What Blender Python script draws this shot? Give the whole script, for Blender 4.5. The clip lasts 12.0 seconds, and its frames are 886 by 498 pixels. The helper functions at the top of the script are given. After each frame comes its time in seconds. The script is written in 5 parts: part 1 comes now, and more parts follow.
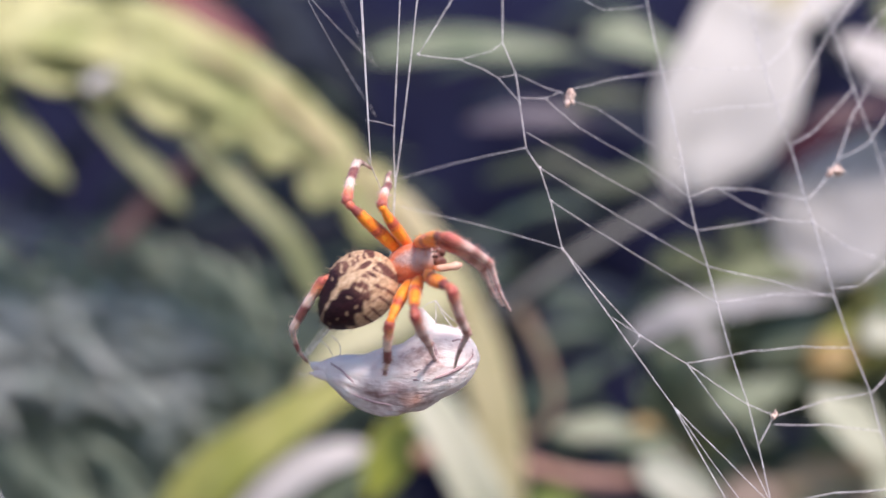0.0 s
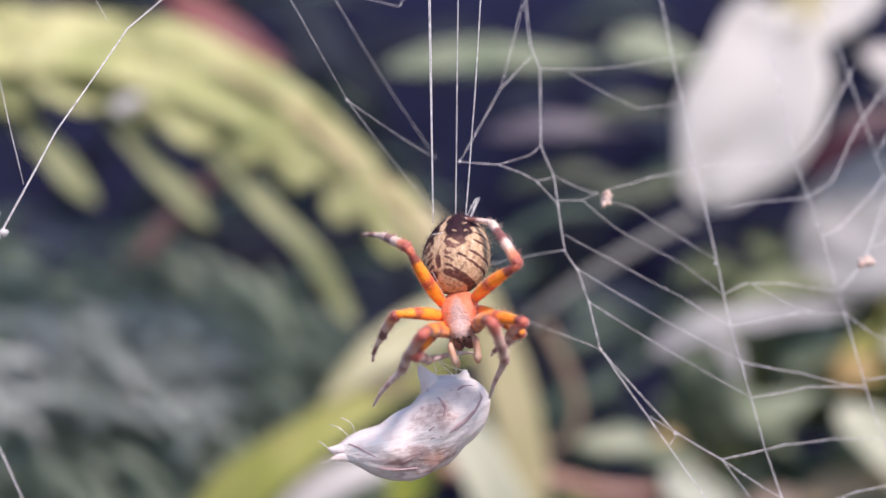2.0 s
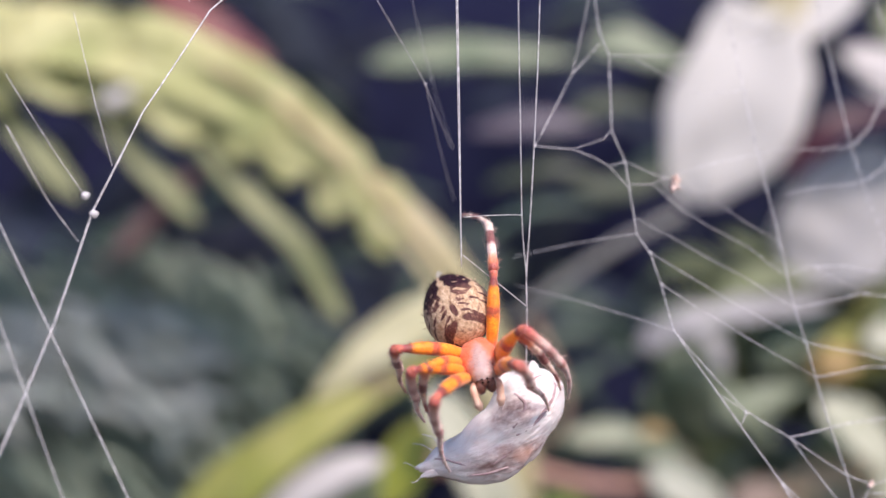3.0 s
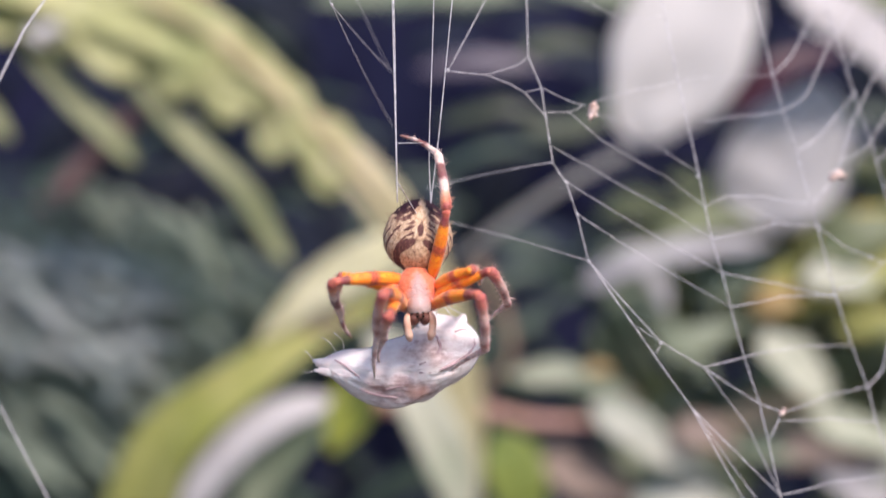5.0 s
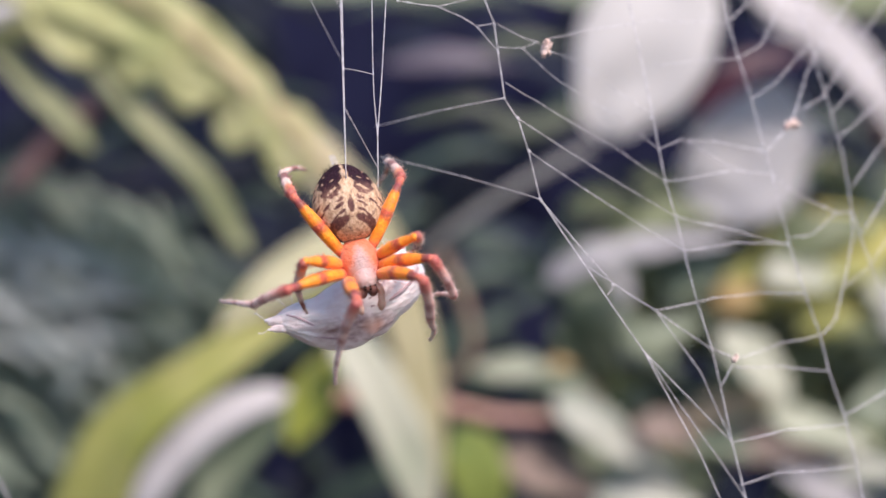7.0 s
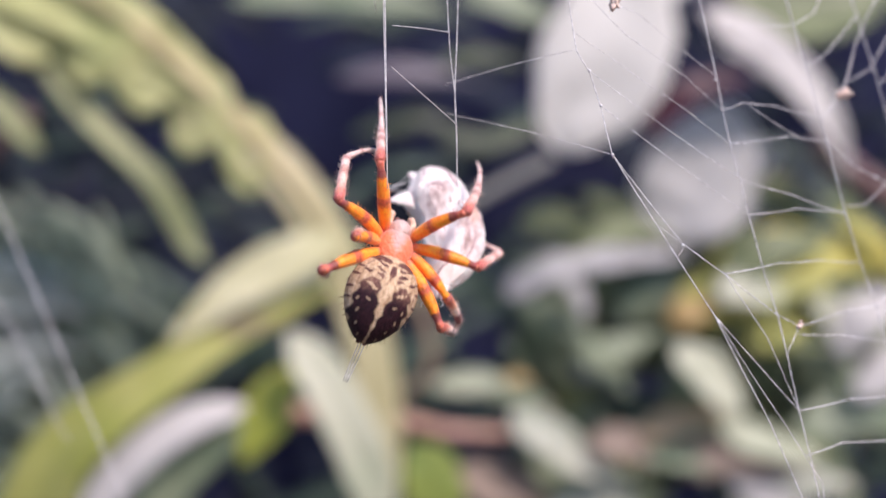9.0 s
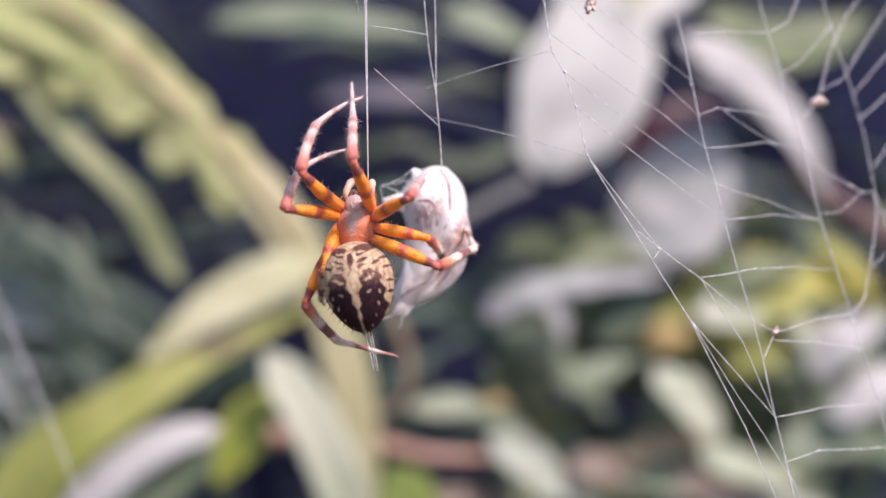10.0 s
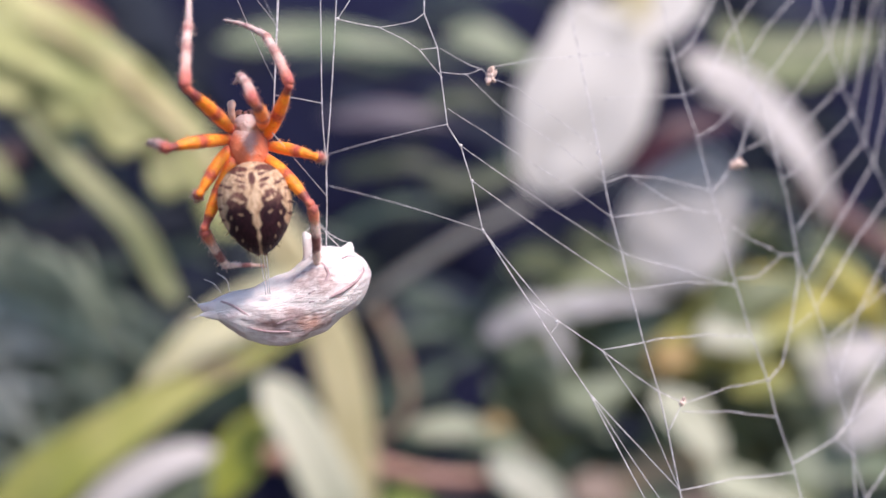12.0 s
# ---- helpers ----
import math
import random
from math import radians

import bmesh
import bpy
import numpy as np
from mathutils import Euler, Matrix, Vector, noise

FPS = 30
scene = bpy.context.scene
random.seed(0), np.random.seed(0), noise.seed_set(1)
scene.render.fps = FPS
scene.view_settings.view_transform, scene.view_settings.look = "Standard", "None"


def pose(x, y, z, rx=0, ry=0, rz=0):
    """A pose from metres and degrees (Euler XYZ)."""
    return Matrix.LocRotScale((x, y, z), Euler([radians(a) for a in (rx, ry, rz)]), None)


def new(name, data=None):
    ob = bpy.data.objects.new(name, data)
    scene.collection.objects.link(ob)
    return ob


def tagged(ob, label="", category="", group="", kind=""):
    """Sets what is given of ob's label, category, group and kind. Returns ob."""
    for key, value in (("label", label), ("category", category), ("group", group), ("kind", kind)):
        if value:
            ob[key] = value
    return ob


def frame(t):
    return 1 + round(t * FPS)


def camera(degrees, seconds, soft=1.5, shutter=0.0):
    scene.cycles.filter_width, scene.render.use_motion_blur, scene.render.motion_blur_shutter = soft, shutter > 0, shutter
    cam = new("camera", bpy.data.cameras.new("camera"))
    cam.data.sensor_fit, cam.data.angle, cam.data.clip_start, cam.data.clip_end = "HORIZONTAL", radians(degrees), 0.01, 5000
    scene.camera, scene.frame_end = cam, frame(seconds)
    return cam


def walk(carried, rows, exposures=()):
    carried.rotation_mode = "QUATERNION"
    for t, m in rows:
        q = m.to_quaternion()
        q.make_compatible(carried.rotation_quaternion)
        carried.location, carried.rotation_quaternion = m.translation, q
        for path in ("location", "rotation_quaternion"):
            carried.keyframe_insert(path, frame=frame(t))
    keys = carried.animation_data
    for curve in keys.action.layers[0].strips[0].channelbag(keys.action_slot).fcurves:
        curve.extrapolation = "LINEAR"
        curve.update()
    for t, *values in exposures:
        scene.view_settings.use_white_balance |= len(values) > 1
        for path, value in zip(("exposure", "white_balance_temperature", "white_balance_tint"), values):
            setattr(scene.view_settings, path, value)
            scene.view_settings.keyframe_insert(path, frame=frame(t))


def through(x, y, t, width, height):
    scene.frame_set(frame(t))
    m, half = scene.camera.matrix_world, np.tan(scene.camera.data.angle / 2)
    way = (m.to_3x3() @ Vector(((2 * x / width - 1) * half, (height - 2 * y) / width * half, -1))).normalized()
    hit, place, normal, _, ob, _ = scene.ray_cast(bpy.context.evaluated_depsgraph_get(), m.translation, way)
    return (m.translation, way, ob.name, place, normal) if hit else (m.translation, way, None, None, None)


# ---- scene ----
from mathutils import Quaternion

# Everything is laid out in millimetres round the spider; this many millimetres above the soil.
LIFT = 700.0
MM = 0.001


def mm(x, y, z):
    return Vector((x * MM, y * MM, (z + LIFT) * MM))


# ---- camera and its walk ----
cam = camera(53.0, 12.0, soft=1.4, shutter=0.4)
cam.data.dof.use_dof = True
cam.data.dof.focus_distance = 0.0685
cam.data.dof.aperture_fstop = 12.2


def shot(x, y, z, yaw, pitch, roll):
    return pose(x * MM, y * MM, (z + LIFT) * MM, 90 + pitch, roll, yaw)


walk(cam, [
    (0, shot(0.00, -78.87, -0.00, 0.02, 0.00, 0.34)),
    (0.5, shot(-1.66, -80.61, 2.61, 0.20, 0.25, 0.01)),
    (1, shot(-2.71, -81.21, 2.82, 0.49, -0.05, 0.25)),
    (1.5, shot(-1.52, -81.65, 5.81, 0.85, 0.03, 0.55)),
    (2, shot(-1.88, -81.28, 9.20, 1.17, -0.59, 0.63)),
    (2.5, shot(-8.13, -81.91, 9.43, 0.20, -0.32, 0.80)),
    (3, shot(-11.32, -81.95, 7.97, -1.16, -0.66, 0.73)),
    (3.2, shot(-9.54, -81.69, 8.05, -1.67, -0.52, 0.78)),
    (4.8, shot(-7.35, -80.37, 7.63, -3.97, -3.71, 0.83)),
    (5, shot(-7.61, -80.00, 6.73, -4.04, -4.32, 0.87)),
    (5.5, shot(-6.64, -80.01, 2.43, -4.19, -4.48, 0.72)),
    (6, shot(-4.76, -80.47, 1.88, -4.94, -4.84, 0.32)),
    (6.5, shot(-4.78, -79.96, 1.90, -5.56, -4.85, 0.25)),
    (6.7, shot(-5.16, -79.43, 1.60, -5.84, -4.40, 0.19)),
    (8.3, shot(-14.47, -75.35, -2.84, -8.69, -2.99, -0.31)),
    (8.5, shot(-16.19, -74.89, -2.32, -10.01, -2.88, -0.59)),
    (9, shot(-16.25, -73.59, -5.11, -10.58, -2.03, -0.68)),
    (9.5, shot(-16.86, -73.05, -7.04, -11.50, -1.28, -0.80)),
    (10, shot(-15.45, -72.77, -7.14, -11.81, -0.29, -1.14)),
    (10.5, shot(-14.29, -73.90, -5.96, -12.37, 0.22, -1.21)),
    (11, shot(-9.31, -75.03, -2.96, -11.31, -0.13, -0.66)),
    (11.5, shot(-7.98, -75.09, -3.44, -11.11, 0.31, -1.05)),
    (12, shot(-5.58, -74.71, -1.77, -10.14, 0.19, -1.04)),
], exposures=[(0.0, 0.5, 6350, 19), (12.0, 0.5, 6350, 19)])

# ---- world and sun ----
world = bpy.data.worlds.new("sky")
scene.world = world
world.use_nodes = True
wn = world.node_tree.nodes
sky = wn.new("ShaderNodeTexSky")
sky.sky_type = "NISHITA"
sky.sun_disc = False
SUN_FROM = Vector((0.42, -0.68, 0.95)).normalized()
sky.sun_elevation = math.asin(SUN_FROM.z)
sky.sun_rotation = math.atan2(SUN_FROM.x, SUN_FROM.y)
world.node_tree.links.new(sky.outputs[0], wn["Background"].inputs[0])
wn["Background"].inputs[1].default_value = 0.12
sun = new("sun", bpy.data.lights.new("sun", "SUN"))
sun.data.energy = 3.2
sun.data.angle = radians(11)
sun.data.color = (1.0, 0.9, 0.8)
sun.rotation_mode = "QUATERNION"
sun.rotation_quaternion = SUN_FROM.to_track_quat("Z", "Y")
sun.location = (0, 0, 3)


# ---- materials ----
def nodes_of(name):
    m = bpy.data.materials.new(name)
    m.use_nodes = True
    return m, m.node_tree.nodes, m.node_tree.links, m.node_tree.nodes["Principled BSDF"]


def math_node(n, k, op, a, b=None, clamp=False):
    q = n.new("ShaderNodeMath")
    q.operation, q.use_clamp = op, clamp
    for i, v in enumerate((a, b)):
        if v is None:
            continue
        if isinstance(v, (int, float)):
            q.inputs[i].default_value = v
        else:
            k.new(v, q.inputs[i])
    return q.outputs[0]


def mix_node(n, k, fac, a, b):
    q = n.new("ShaderNodeMix")
    q.data_type = "RGBA"
    for i, v in ((0, fac), (6, a), (7, b)):
        if isinstance(v, (int, float)):
            q.inputs[i].default_value = v
        elif isinstance(v, tuple):
            q.inputs[i].default_value = (*v, 1)
        else:
            k.new(v, q.inputs[i])
    return q.outputs[2]


def ramp_node(n, k, fac, stops, mode="LINEAR"):
    q = n.new("ShaderNodeValToRGB")
    q.color_ramp.interpolation = mode
    while len(q.color_ramp.elements) < len(stops):
        q.color_ramp.elements.new(0.5)
    for e, (p, c) in zip(q.color_ramp.elements, stops):
        e.position, e.color = p, (*c, 1)
    k.new(fac, q.inputs[0])
    return q.outputs[0]


def object_mm(n, k):
    """Object coordinates in millimetres."""
    tc = n.new("ShaderNodeTexCoord")
    v = n.new("ShaderNodeVectorMath")
    v.operation = "SCALE"
    v.inputs[3].default_value = 1000
    k.new(tc.outputs["Object"], v.inputs[0])
    return v.outputs[0]


def noise_node(n, k, vec, scale, detail=3.0, rough=0.55):
    q = n.new("ShaderNodeTexNoise")
    q.inputs["Scale"].default_value = scale
    q.inputs["Detail"].default_value = detail
    q.inputs["Roughness"].default_value = rough
    k.new(vec, q.inputs["Vector"])
    return q.outputs[0]


def bump_node(n, k, bsdf, height, strength, dist):
    q = n.new("ShaderNodeBump")
    q.inputs["Strength"].default_value = strength
    q.inputs["Distance"].default_value = dist
    k.new(height, q.inputs["Height"])
    k.new(q.outputs[0], bsdf.inputs["Normal"])


def leaf_material(name, a, b, rough=0.45, through=0.3, island=0.0):
    """A leaf: two tones in blotches, fine relief, some light let through."""
    m, n, k, p = nodes_of(name)
    v = object_mm(n, k)
    big = noise_node(n, k, v, 0.03, 3)
    col = ramp_node(n, k, big, ((0.35, a), (0.65, b)))
    if island:
        geo = n.new("ShaderNodeNewGeometry")
        hue = n.new("ShaderNodeHueSaturation")
        val = math_node(n, k, "MULTIPLY_ADD", geo.outputs["Random Per Island"], island)
        val.node.inputs[2].default_value = 1 - island * 0.45
        k.new(val, hue.inputs["Value"])
        k.new(col, hue.inputs["Color"])
        col = hue.outputs[0]
    k.new(col, p.inputs["Base Color"])
    p.inputs["Roughness"].default_value = rough
    bump_node(n, k, p, noise_node(n, k, v, 0.5, 4), 0.3, 0.0005)
    tr = n.new("ShaderNodeBsdfTranslucent")
    k.new(col, tr.inputs[0])
    mx = n.new("ShaderNodeMixShader")
    mx.inputs[0].default_value = through
    k.new(p.outputs[0], mx.inputs[1])
    k.new(tr.outputs[0], mx.inputs[2])
    k.new(mx.outputs[0], n["Material Output"].inputs[0])
    return m


def plain_material(name, a, b, scale, rough=0.6, bump=0.3, sss=0.0):
    m, n, k, p = nodes_of(name)
    v = object_mm(n, k)
    f = noise_node(n, k, v, scale, 5)
    k.new(ramp_node(n, k, f, ((0.3, a), (0.7, b))), p.inputs["Base Color"])
    p.inputs["Roughness"].default_value = rough
    bump_node(n, k, p, noise_node(n, k, v, scale * 4, 4), bump, 0.0002 / max(scale, 0.05))
    if sss:
        p.inputs["Subsurface Weight"].default_value = sss
        p.inputs["Subsurface Radius"].default_value = (0.0008, 0.0005, 0.0004)
    return m


def abdomen_material():
    """Tan skin; from the shoulders back a dark leaf-shaped field, split by a pale midline and pricked by paired pale flecks."""
    m, n, k, p = nodes_of("abdomen_skin")
    v = object_mm(n, k)
    s = n.new("ShaderNodeSeparateXYZ")
    k.new(v, s.inputs[0])
    rough = math_node(n, k, "SUBTRACT", noise_node(n, k, v, 1.3, 6, 0.7), 0.5)
    ax = math_node(n, k, "ADD", math_node(n, k, "ABSOLUTE", math_node(n, k, "MULTIPLY", s.outputs[0], 0.98)), math_node(n, k, "MULTIPLY", rough, 0.38))
    y = math_node(n, k, "ADD", math_node(n, k, "MULTIPLY", s.outputs[1], -0.89), math_node(n, k, "MULTIPLY", rough, 0.4))

    def soft(a, b, gain):
        return math_node(n, k, "MULTIPLY", math_node(n, k, "SUBTRACT", a, b), gain, True)

    def both(a, b):
        return math_node(n, k, "MULTIPLY", a, b)

    def spot(x0, y0, rx, ry, slant=0.0):
        dx = math_node(n, k, "DIVIDE", math_node(n, k, "SUBTRACT", ax, x0), rx)
        yy = math_node(n, k, "ADD", y, math_node(n, k, "MULTIPLY", ax, slant))
        dy = math_node(n, k, "DIVIDE", math_node(n, k, "SUBTRACT", yy, y0), ry)
        d = math_node(n, k, "ADD", both(dx, dx), both(dy, dy))
        return soft(1.2, d, 2.0)

    lobes = math_node(n, k, "MULTIPLY", math_node(n, k, "SINE", math_node(n, k, "MULTIPLY", y, 6.3)), 0.1)

    def course(stops):
        """A width that changes from the waist to the tip; stops are millimetres back and width."""
        return math_node(n, k, "MULTIPLY", ramp_node(n, k, math_node(n, k, "DIVIDE", y, 6.6), [(a / 6.6, (b / 3,) * 3) for a, b in stops]), 3.0)
    wide = math_node(n, k, "ADD", lobes, course(((1.1, 0.4), (1.45, 1.3), (1.9, 1.75), (2.6, 2.15), (4.2, 2.1), (5.3, 1.65), (6.4, 1.1))))
    slim = course(((1.0, 0.5), (1.5, 0.4), (1.9, 0.68), (2.25, 0.35), (2.8, 0.52), (3.2, 0.15), (3.8, 0.22), (4.3, 0.02), (4.8, 0.08), (5.3, 0.0), (6.3, 0.0)))
    dark = both(both(soft(wide, ax, 7.0), soft(ax, slim, 7.0)), soft(y, 1.1, 4.0))
    long = n.new("ShaderNodeMapping")
    long.inputs["Scale"].default_value = (1.0, 0.4, 1.0)
    k.new(v, long.inputs[0])
    fine = noise_node(n, k, long.outputs[0], 4.0, 6, 0.75)
    streak = noise_node(n, k, long.outputs[0], 2.6, 4, 0.7)
    # paired pale bars and flecks in the dark field
    for x0, y0, rx, ry, slant, gain in ((1.15, 1.9, 0.6, 0.17, 0.3, 0.9), (1.15, 2.65, 0.5, 0.13, 0.35, 0.85), (1.9, 2.1, 0.3, 0.14, 0.3, 0.8), (1.05, 3.5, 0.2, 0.08, 0.3, 0.6), (1.95, 2.6, 0.09, 0.17, 0.0, 0.6), (1.75, 3.3, 0.09, 0.15, 0.0, 0.6), (1.5, 4.05, 0.08, 0.14, 0.0, 0.6), (1.15, 4.8, 0.08, 0.13, 0.0, 0.6), (0.7, 5.45, 0.08, 0.12, 0.0, 0.5)):
        dark = both(dark, math_node(n, k, "SUBTRACT", 1.0, math_node(n, k, "MULTIPLY", spot(x0, y0, rx, ry, slant), gain)))
    # dark lobes over the waist, a dark spear on the midline, and brown bars before the field
    lobes_front = spot(0.95, 0.3, 0.75, 0.24, 0.1)
    for x0, y0, rx, ry, slant in ((1.55, 0.95, 0.55, 0.1, 0.4), (0.75, 0.8, 0.34, 0.1, 0.2), (0.85, 1.3, 0.4, 0.11, 0.3), (1.75, 1.85, 0.3, 0.1, 0.3), (2.25, 1.5, 0.35, 0.1, 0.2), (2.45, 2.2, 0.28, 0.1, 0.2), (2.5, 2.9, 0.22, 0.1, 0.1), (2.4, 3.6, 0.2, 0.1, 0.1)):
        lobes_front = math_node(n, k, "ADD", lobes_front, spot(x0, y0, rx, ry, slant), True)
    front = math_node(n, k, "ADD", spot(0.0, 0.95, 0.25, 0.48), lobes_front, True)
    tan = ramp_node(n, k, fine, ((0.32, (0.3, 0.15, 0.09)), (0.43, (0.52, 0.33, 0.2)), (0.55, (0.7, 0.5, 0.33)), (0.72, (0.86, 0.68, 0.48))))
    deep = ramp_node(n, k, fine, ((0.36, (0.01, 0.004, 0.008)), (0.6, (0.045, 0.013, 0.02)), (0.72, (0.2, 0.08, 0.07)), (0.8, (0.5, 0.34, 0.28))))
    mild = ramp_node(n, k, fine, ((0.33, (0.07, 0.026, 0.024)), (0.52, (0.2, 0.09, 0.07)), (0.64, (0.42, 0.25, 0.17)), (0.76, (0.6, 0.4, 0.28))))
    bars = ramp_node(n, k, fine, ((0.33, (0.06, 0.02, 0.02)), (0.55, (0.15, 0.06, 0.05)), (0.68, (0.3, 0.16, 0.11)), (0.78, (0.52, 0.34, 0.24))))
    lines = ramp_node(n, k, streak, ((0.38, (0.7,) * 3), (0.45, (0.0,) * 3)))
    col = mix_node(n, k, both(lines, soft(3.4, y, 1.0)), mix_node(n, k, front, tan, bars), mild)
    brown = mix_node(n, k, soft(y, 1.9, 1.0), mild, deep)
    k.new(mix_node(n, k, dark, col, brown), p.inputs["Base Color"])
    p.inputs["Specular IOR Level"].default_value = 0.25
    p.inputs["Roughness"].default_value = 0.5
    bump_node(n, k, p, fine, 0.6, 0.00015)
    return m


def banded_material(name, stops, length):
    """Rings of colour along a leg segment, whose axis is y."""
    m, n, k, p = nodes_of(name)
    v = object_mm(n, k)
    s = n.new("ShaderNodeSeparateXYZ")
    k.new(v, s.inputs[0])
    wob = math_node(n, k, "MULTIPLY", math_node(n, k, "SUBTRACT", noise_node(n, k, v, 1.4, 4), 0.5), 0.9)
    f = math_node(n, k, "DIVIDE", math_node(n, k, "ADD", s.outputs[1], wob), length)
    col = ramp_node(n, k, f, stops)
    fine = noise_node(n, k, v, 5.0, 4)
    hue = n.new("ShaderNodeHueSaturation")
    k.new(col, hue.inputs["Color"])
    k.new(math_node(n, k, "MULTIPLY_ADD", fine, 1.3), hue.inputs["Value"])
    hue.inputs["Value"].links[0].from_node.inputs[2].default_value = 0.42
    tint = math_node(n, k, "MULTIPLY_ADD", noise_node(n, k, v, 1.7, 4, 0.7), 0.08)
    tint.node.inputs[2].default_value = 0.458
    k.new(tint, hue.inputs["Hue"])
    k.new(hue.outputs[0], p.inputs["Base Color"])
    p.inputs["Roughness"].default_value = 0.48
    p.inputs["Subsurface Weight"].default_value = 0.25
    p.inputs["Subsurface Radius"].default_value = (0.0006, 0.0003, 0.0002)
    p.inputs["Sheen Weight"].default_value = 0.5
    p.inputs["Sheen Roughness"].default_value = 0.4
    p.inputs["Sheen Tint"].default_value = (0.95, 0.78, 0.76, 1)
    bump_node(n, k, p, fine, 0.6, 0.00012)
    return m


def carapace_material():
    """Orange-red thorax that pales to a greyish pink head."""
    m, n, k, p = nodes_of("carapace_skin")
    v = object_mm(n, k)
    s = n.new("ShaderNodeSeparateXYZ")
    k.new(v, s.inputs[0])
    wob = math_node(n, k, "SUBTRACT", noise_node(n, k, v, 1.4, 5, 0.65), 0.5)
    # a grey wedge from the head back along the middle
    f = math_node(n, k, "MULTIPLY_ADD", s.outputs[1], 0.3)
    f.node.inputs[2].default_value = -0.05
    f = math_node(n, k, "SUBTRACT", f, math_node(n, k, "MULTIPLY", math_node(n, k, "ABSOLUTE", s.outputs[0]), 0.62))
    f = math_node(n, k, "ADD", f, math_node(n, k, "MULTIPLY", wob, 0.7))
    k.new(ramp_node(n, k, f, ((0.0, (0.74, 0.2, 0.09)), (0.1, (0.7, 0.28, 0.19)), (0.24, (0.58, 0.31, 0.26)), (0.4, (0.53, 0.34, 0.31)), (0.85, (0.62, 0.45, 0.42)))), p.inputs["Base Color"])
    p.inputs["Roughness"].default_value = 0.4
    p.inputs["Sheen Weight"].default_value = 0.4
    p.inputs["Sheen Tint"].default_value = (0.95, 0.8, 0.78, 1)
    p.inputs["Subsurface Weight"].default_value = 0.2
    p.inputs["Subsurface Radius"].default_value = (0.0008, 0.0004, 0.0003)
    bump_node(n, k, p, noise_node(n, k, v, 3.0, 5), 0.8, 0.0002)
    return m


def silk_material():
    m, n, k, p = nodes_of("silk")
    p.inputs["Base Color"].default_value = (0.84, 0.81, 0.83, 1)
    p.inputs["Roughness"].default_value = 0.3
    p.inputs["Sheen Weight"].default_value = 0.3
    tr = n.new("ShaderNodeBsdfTransparent")
    mx = n.new("ShaderNodeMixShader")
    v = object_mm(n, k)
    k.new(ramp_node(n, k, noise_node(n, k, v, 1.7, 4), ((0.36, (0.0,) * 3), (0.64, (0.55,) * 3))), mx.inputs[0])
    k.new(p.outputs[0], mx.inputs[1])
    k.new(tr.outputs[0], mx.inputs[2])
    k.new(mx.outputs[0], n["Material Output"].inputs[0])
    return m


def wrap_material():
    """Layers of silk over a dark body: pale, streaked along its length, browner where the silk is thin."""
    m, n, k, p = nodes_of("silk_wrap")
    v = object_mm(n, k)
    mp = n.new("ShaderNodeMapping")
    mp.inputs["Scale"].default_value = (0.25, 1.6, 1.6)
    mp.inputs["Rotation"].default_value = (0, 0.25, 0.2)
    k.new(v, mp.inputs[0])
    streak = noise_node(n, k, mp.outputs[0], 1.6, 6, 0.65)
    blot = noise_node(n, k, v, 0.42, 4, 0.6)
    s = n.new("ShaderNodeSeparateXYZ")
    k.new(v, s.inputs[0])

    def patch(x0, z0, rx, rz):
        """How far a point lies inside a soft oval on the flank."""
        dx = math_node(n, k, "DIVIDE", math_node(n, k, "SUBTRACT", s.outputs[0], x0), rx)
        dz = math_node(n, k, "DIVIDE", math_node(n, k, "SUBTRACT", s.outputs[2], z0), rz)
        return math_node(n, k, "SUBTRACT", 1.0, math_node(n, k, "ADD", math_node(n, k, "MULTIPLY", dx, dx), math_node(n, k, "MULTIPLY", dz, dz)), True)
    f = math_node(n, k, "ADD", math_node(n, k, "MULTIPLY", streak, 0.35), math_node(n, k, "MULTIPLY", blot, 0.68))
    # the dark body shows where the silk is thin, low on the flank
    f = math_node(n, k, "ADD", f, math_node(n, k, "MULTIPLY", patch(0.3, -2.3, 4.2, 1.9), 0.2))
    f = math_node(n, k, "ADD", f, math_node(n, k, "MULTIPLY", patch(2.2, 0.4, 2.2, 1.6), 0.1))
    col = ramp_node(n, k, f, ((0.5, (0.93, 0.845, 0.83)), (0.6, (0.83, 0.72, 0.71)), (0.67, (0.6, 0.46, 0.45)), (0.76, (0.34, 0.21, 0.2))))
    rosy = math_node(n, k, "MULTIPLY", patch(1.5, -2.5, 1.1, 0.8), math_node(n, k, "MULTIPLY", blot, 1.3))
    col = mix_node(n, k, rosy, col, (0.72, 0.36, 0.24))
    k.new(col, p.inputs["Base Color"])
    p.inputs["Roughness"].default_value = 0.42
    p.inputs["Subsurface Weight"].default_value = 0.3
    p.inputs["Subsurface Radius"].default_value = (0.0008, 0.0006, 0.0006)
    bump_node(n, k, p, streak, 0.6, 0.0004)
    return m


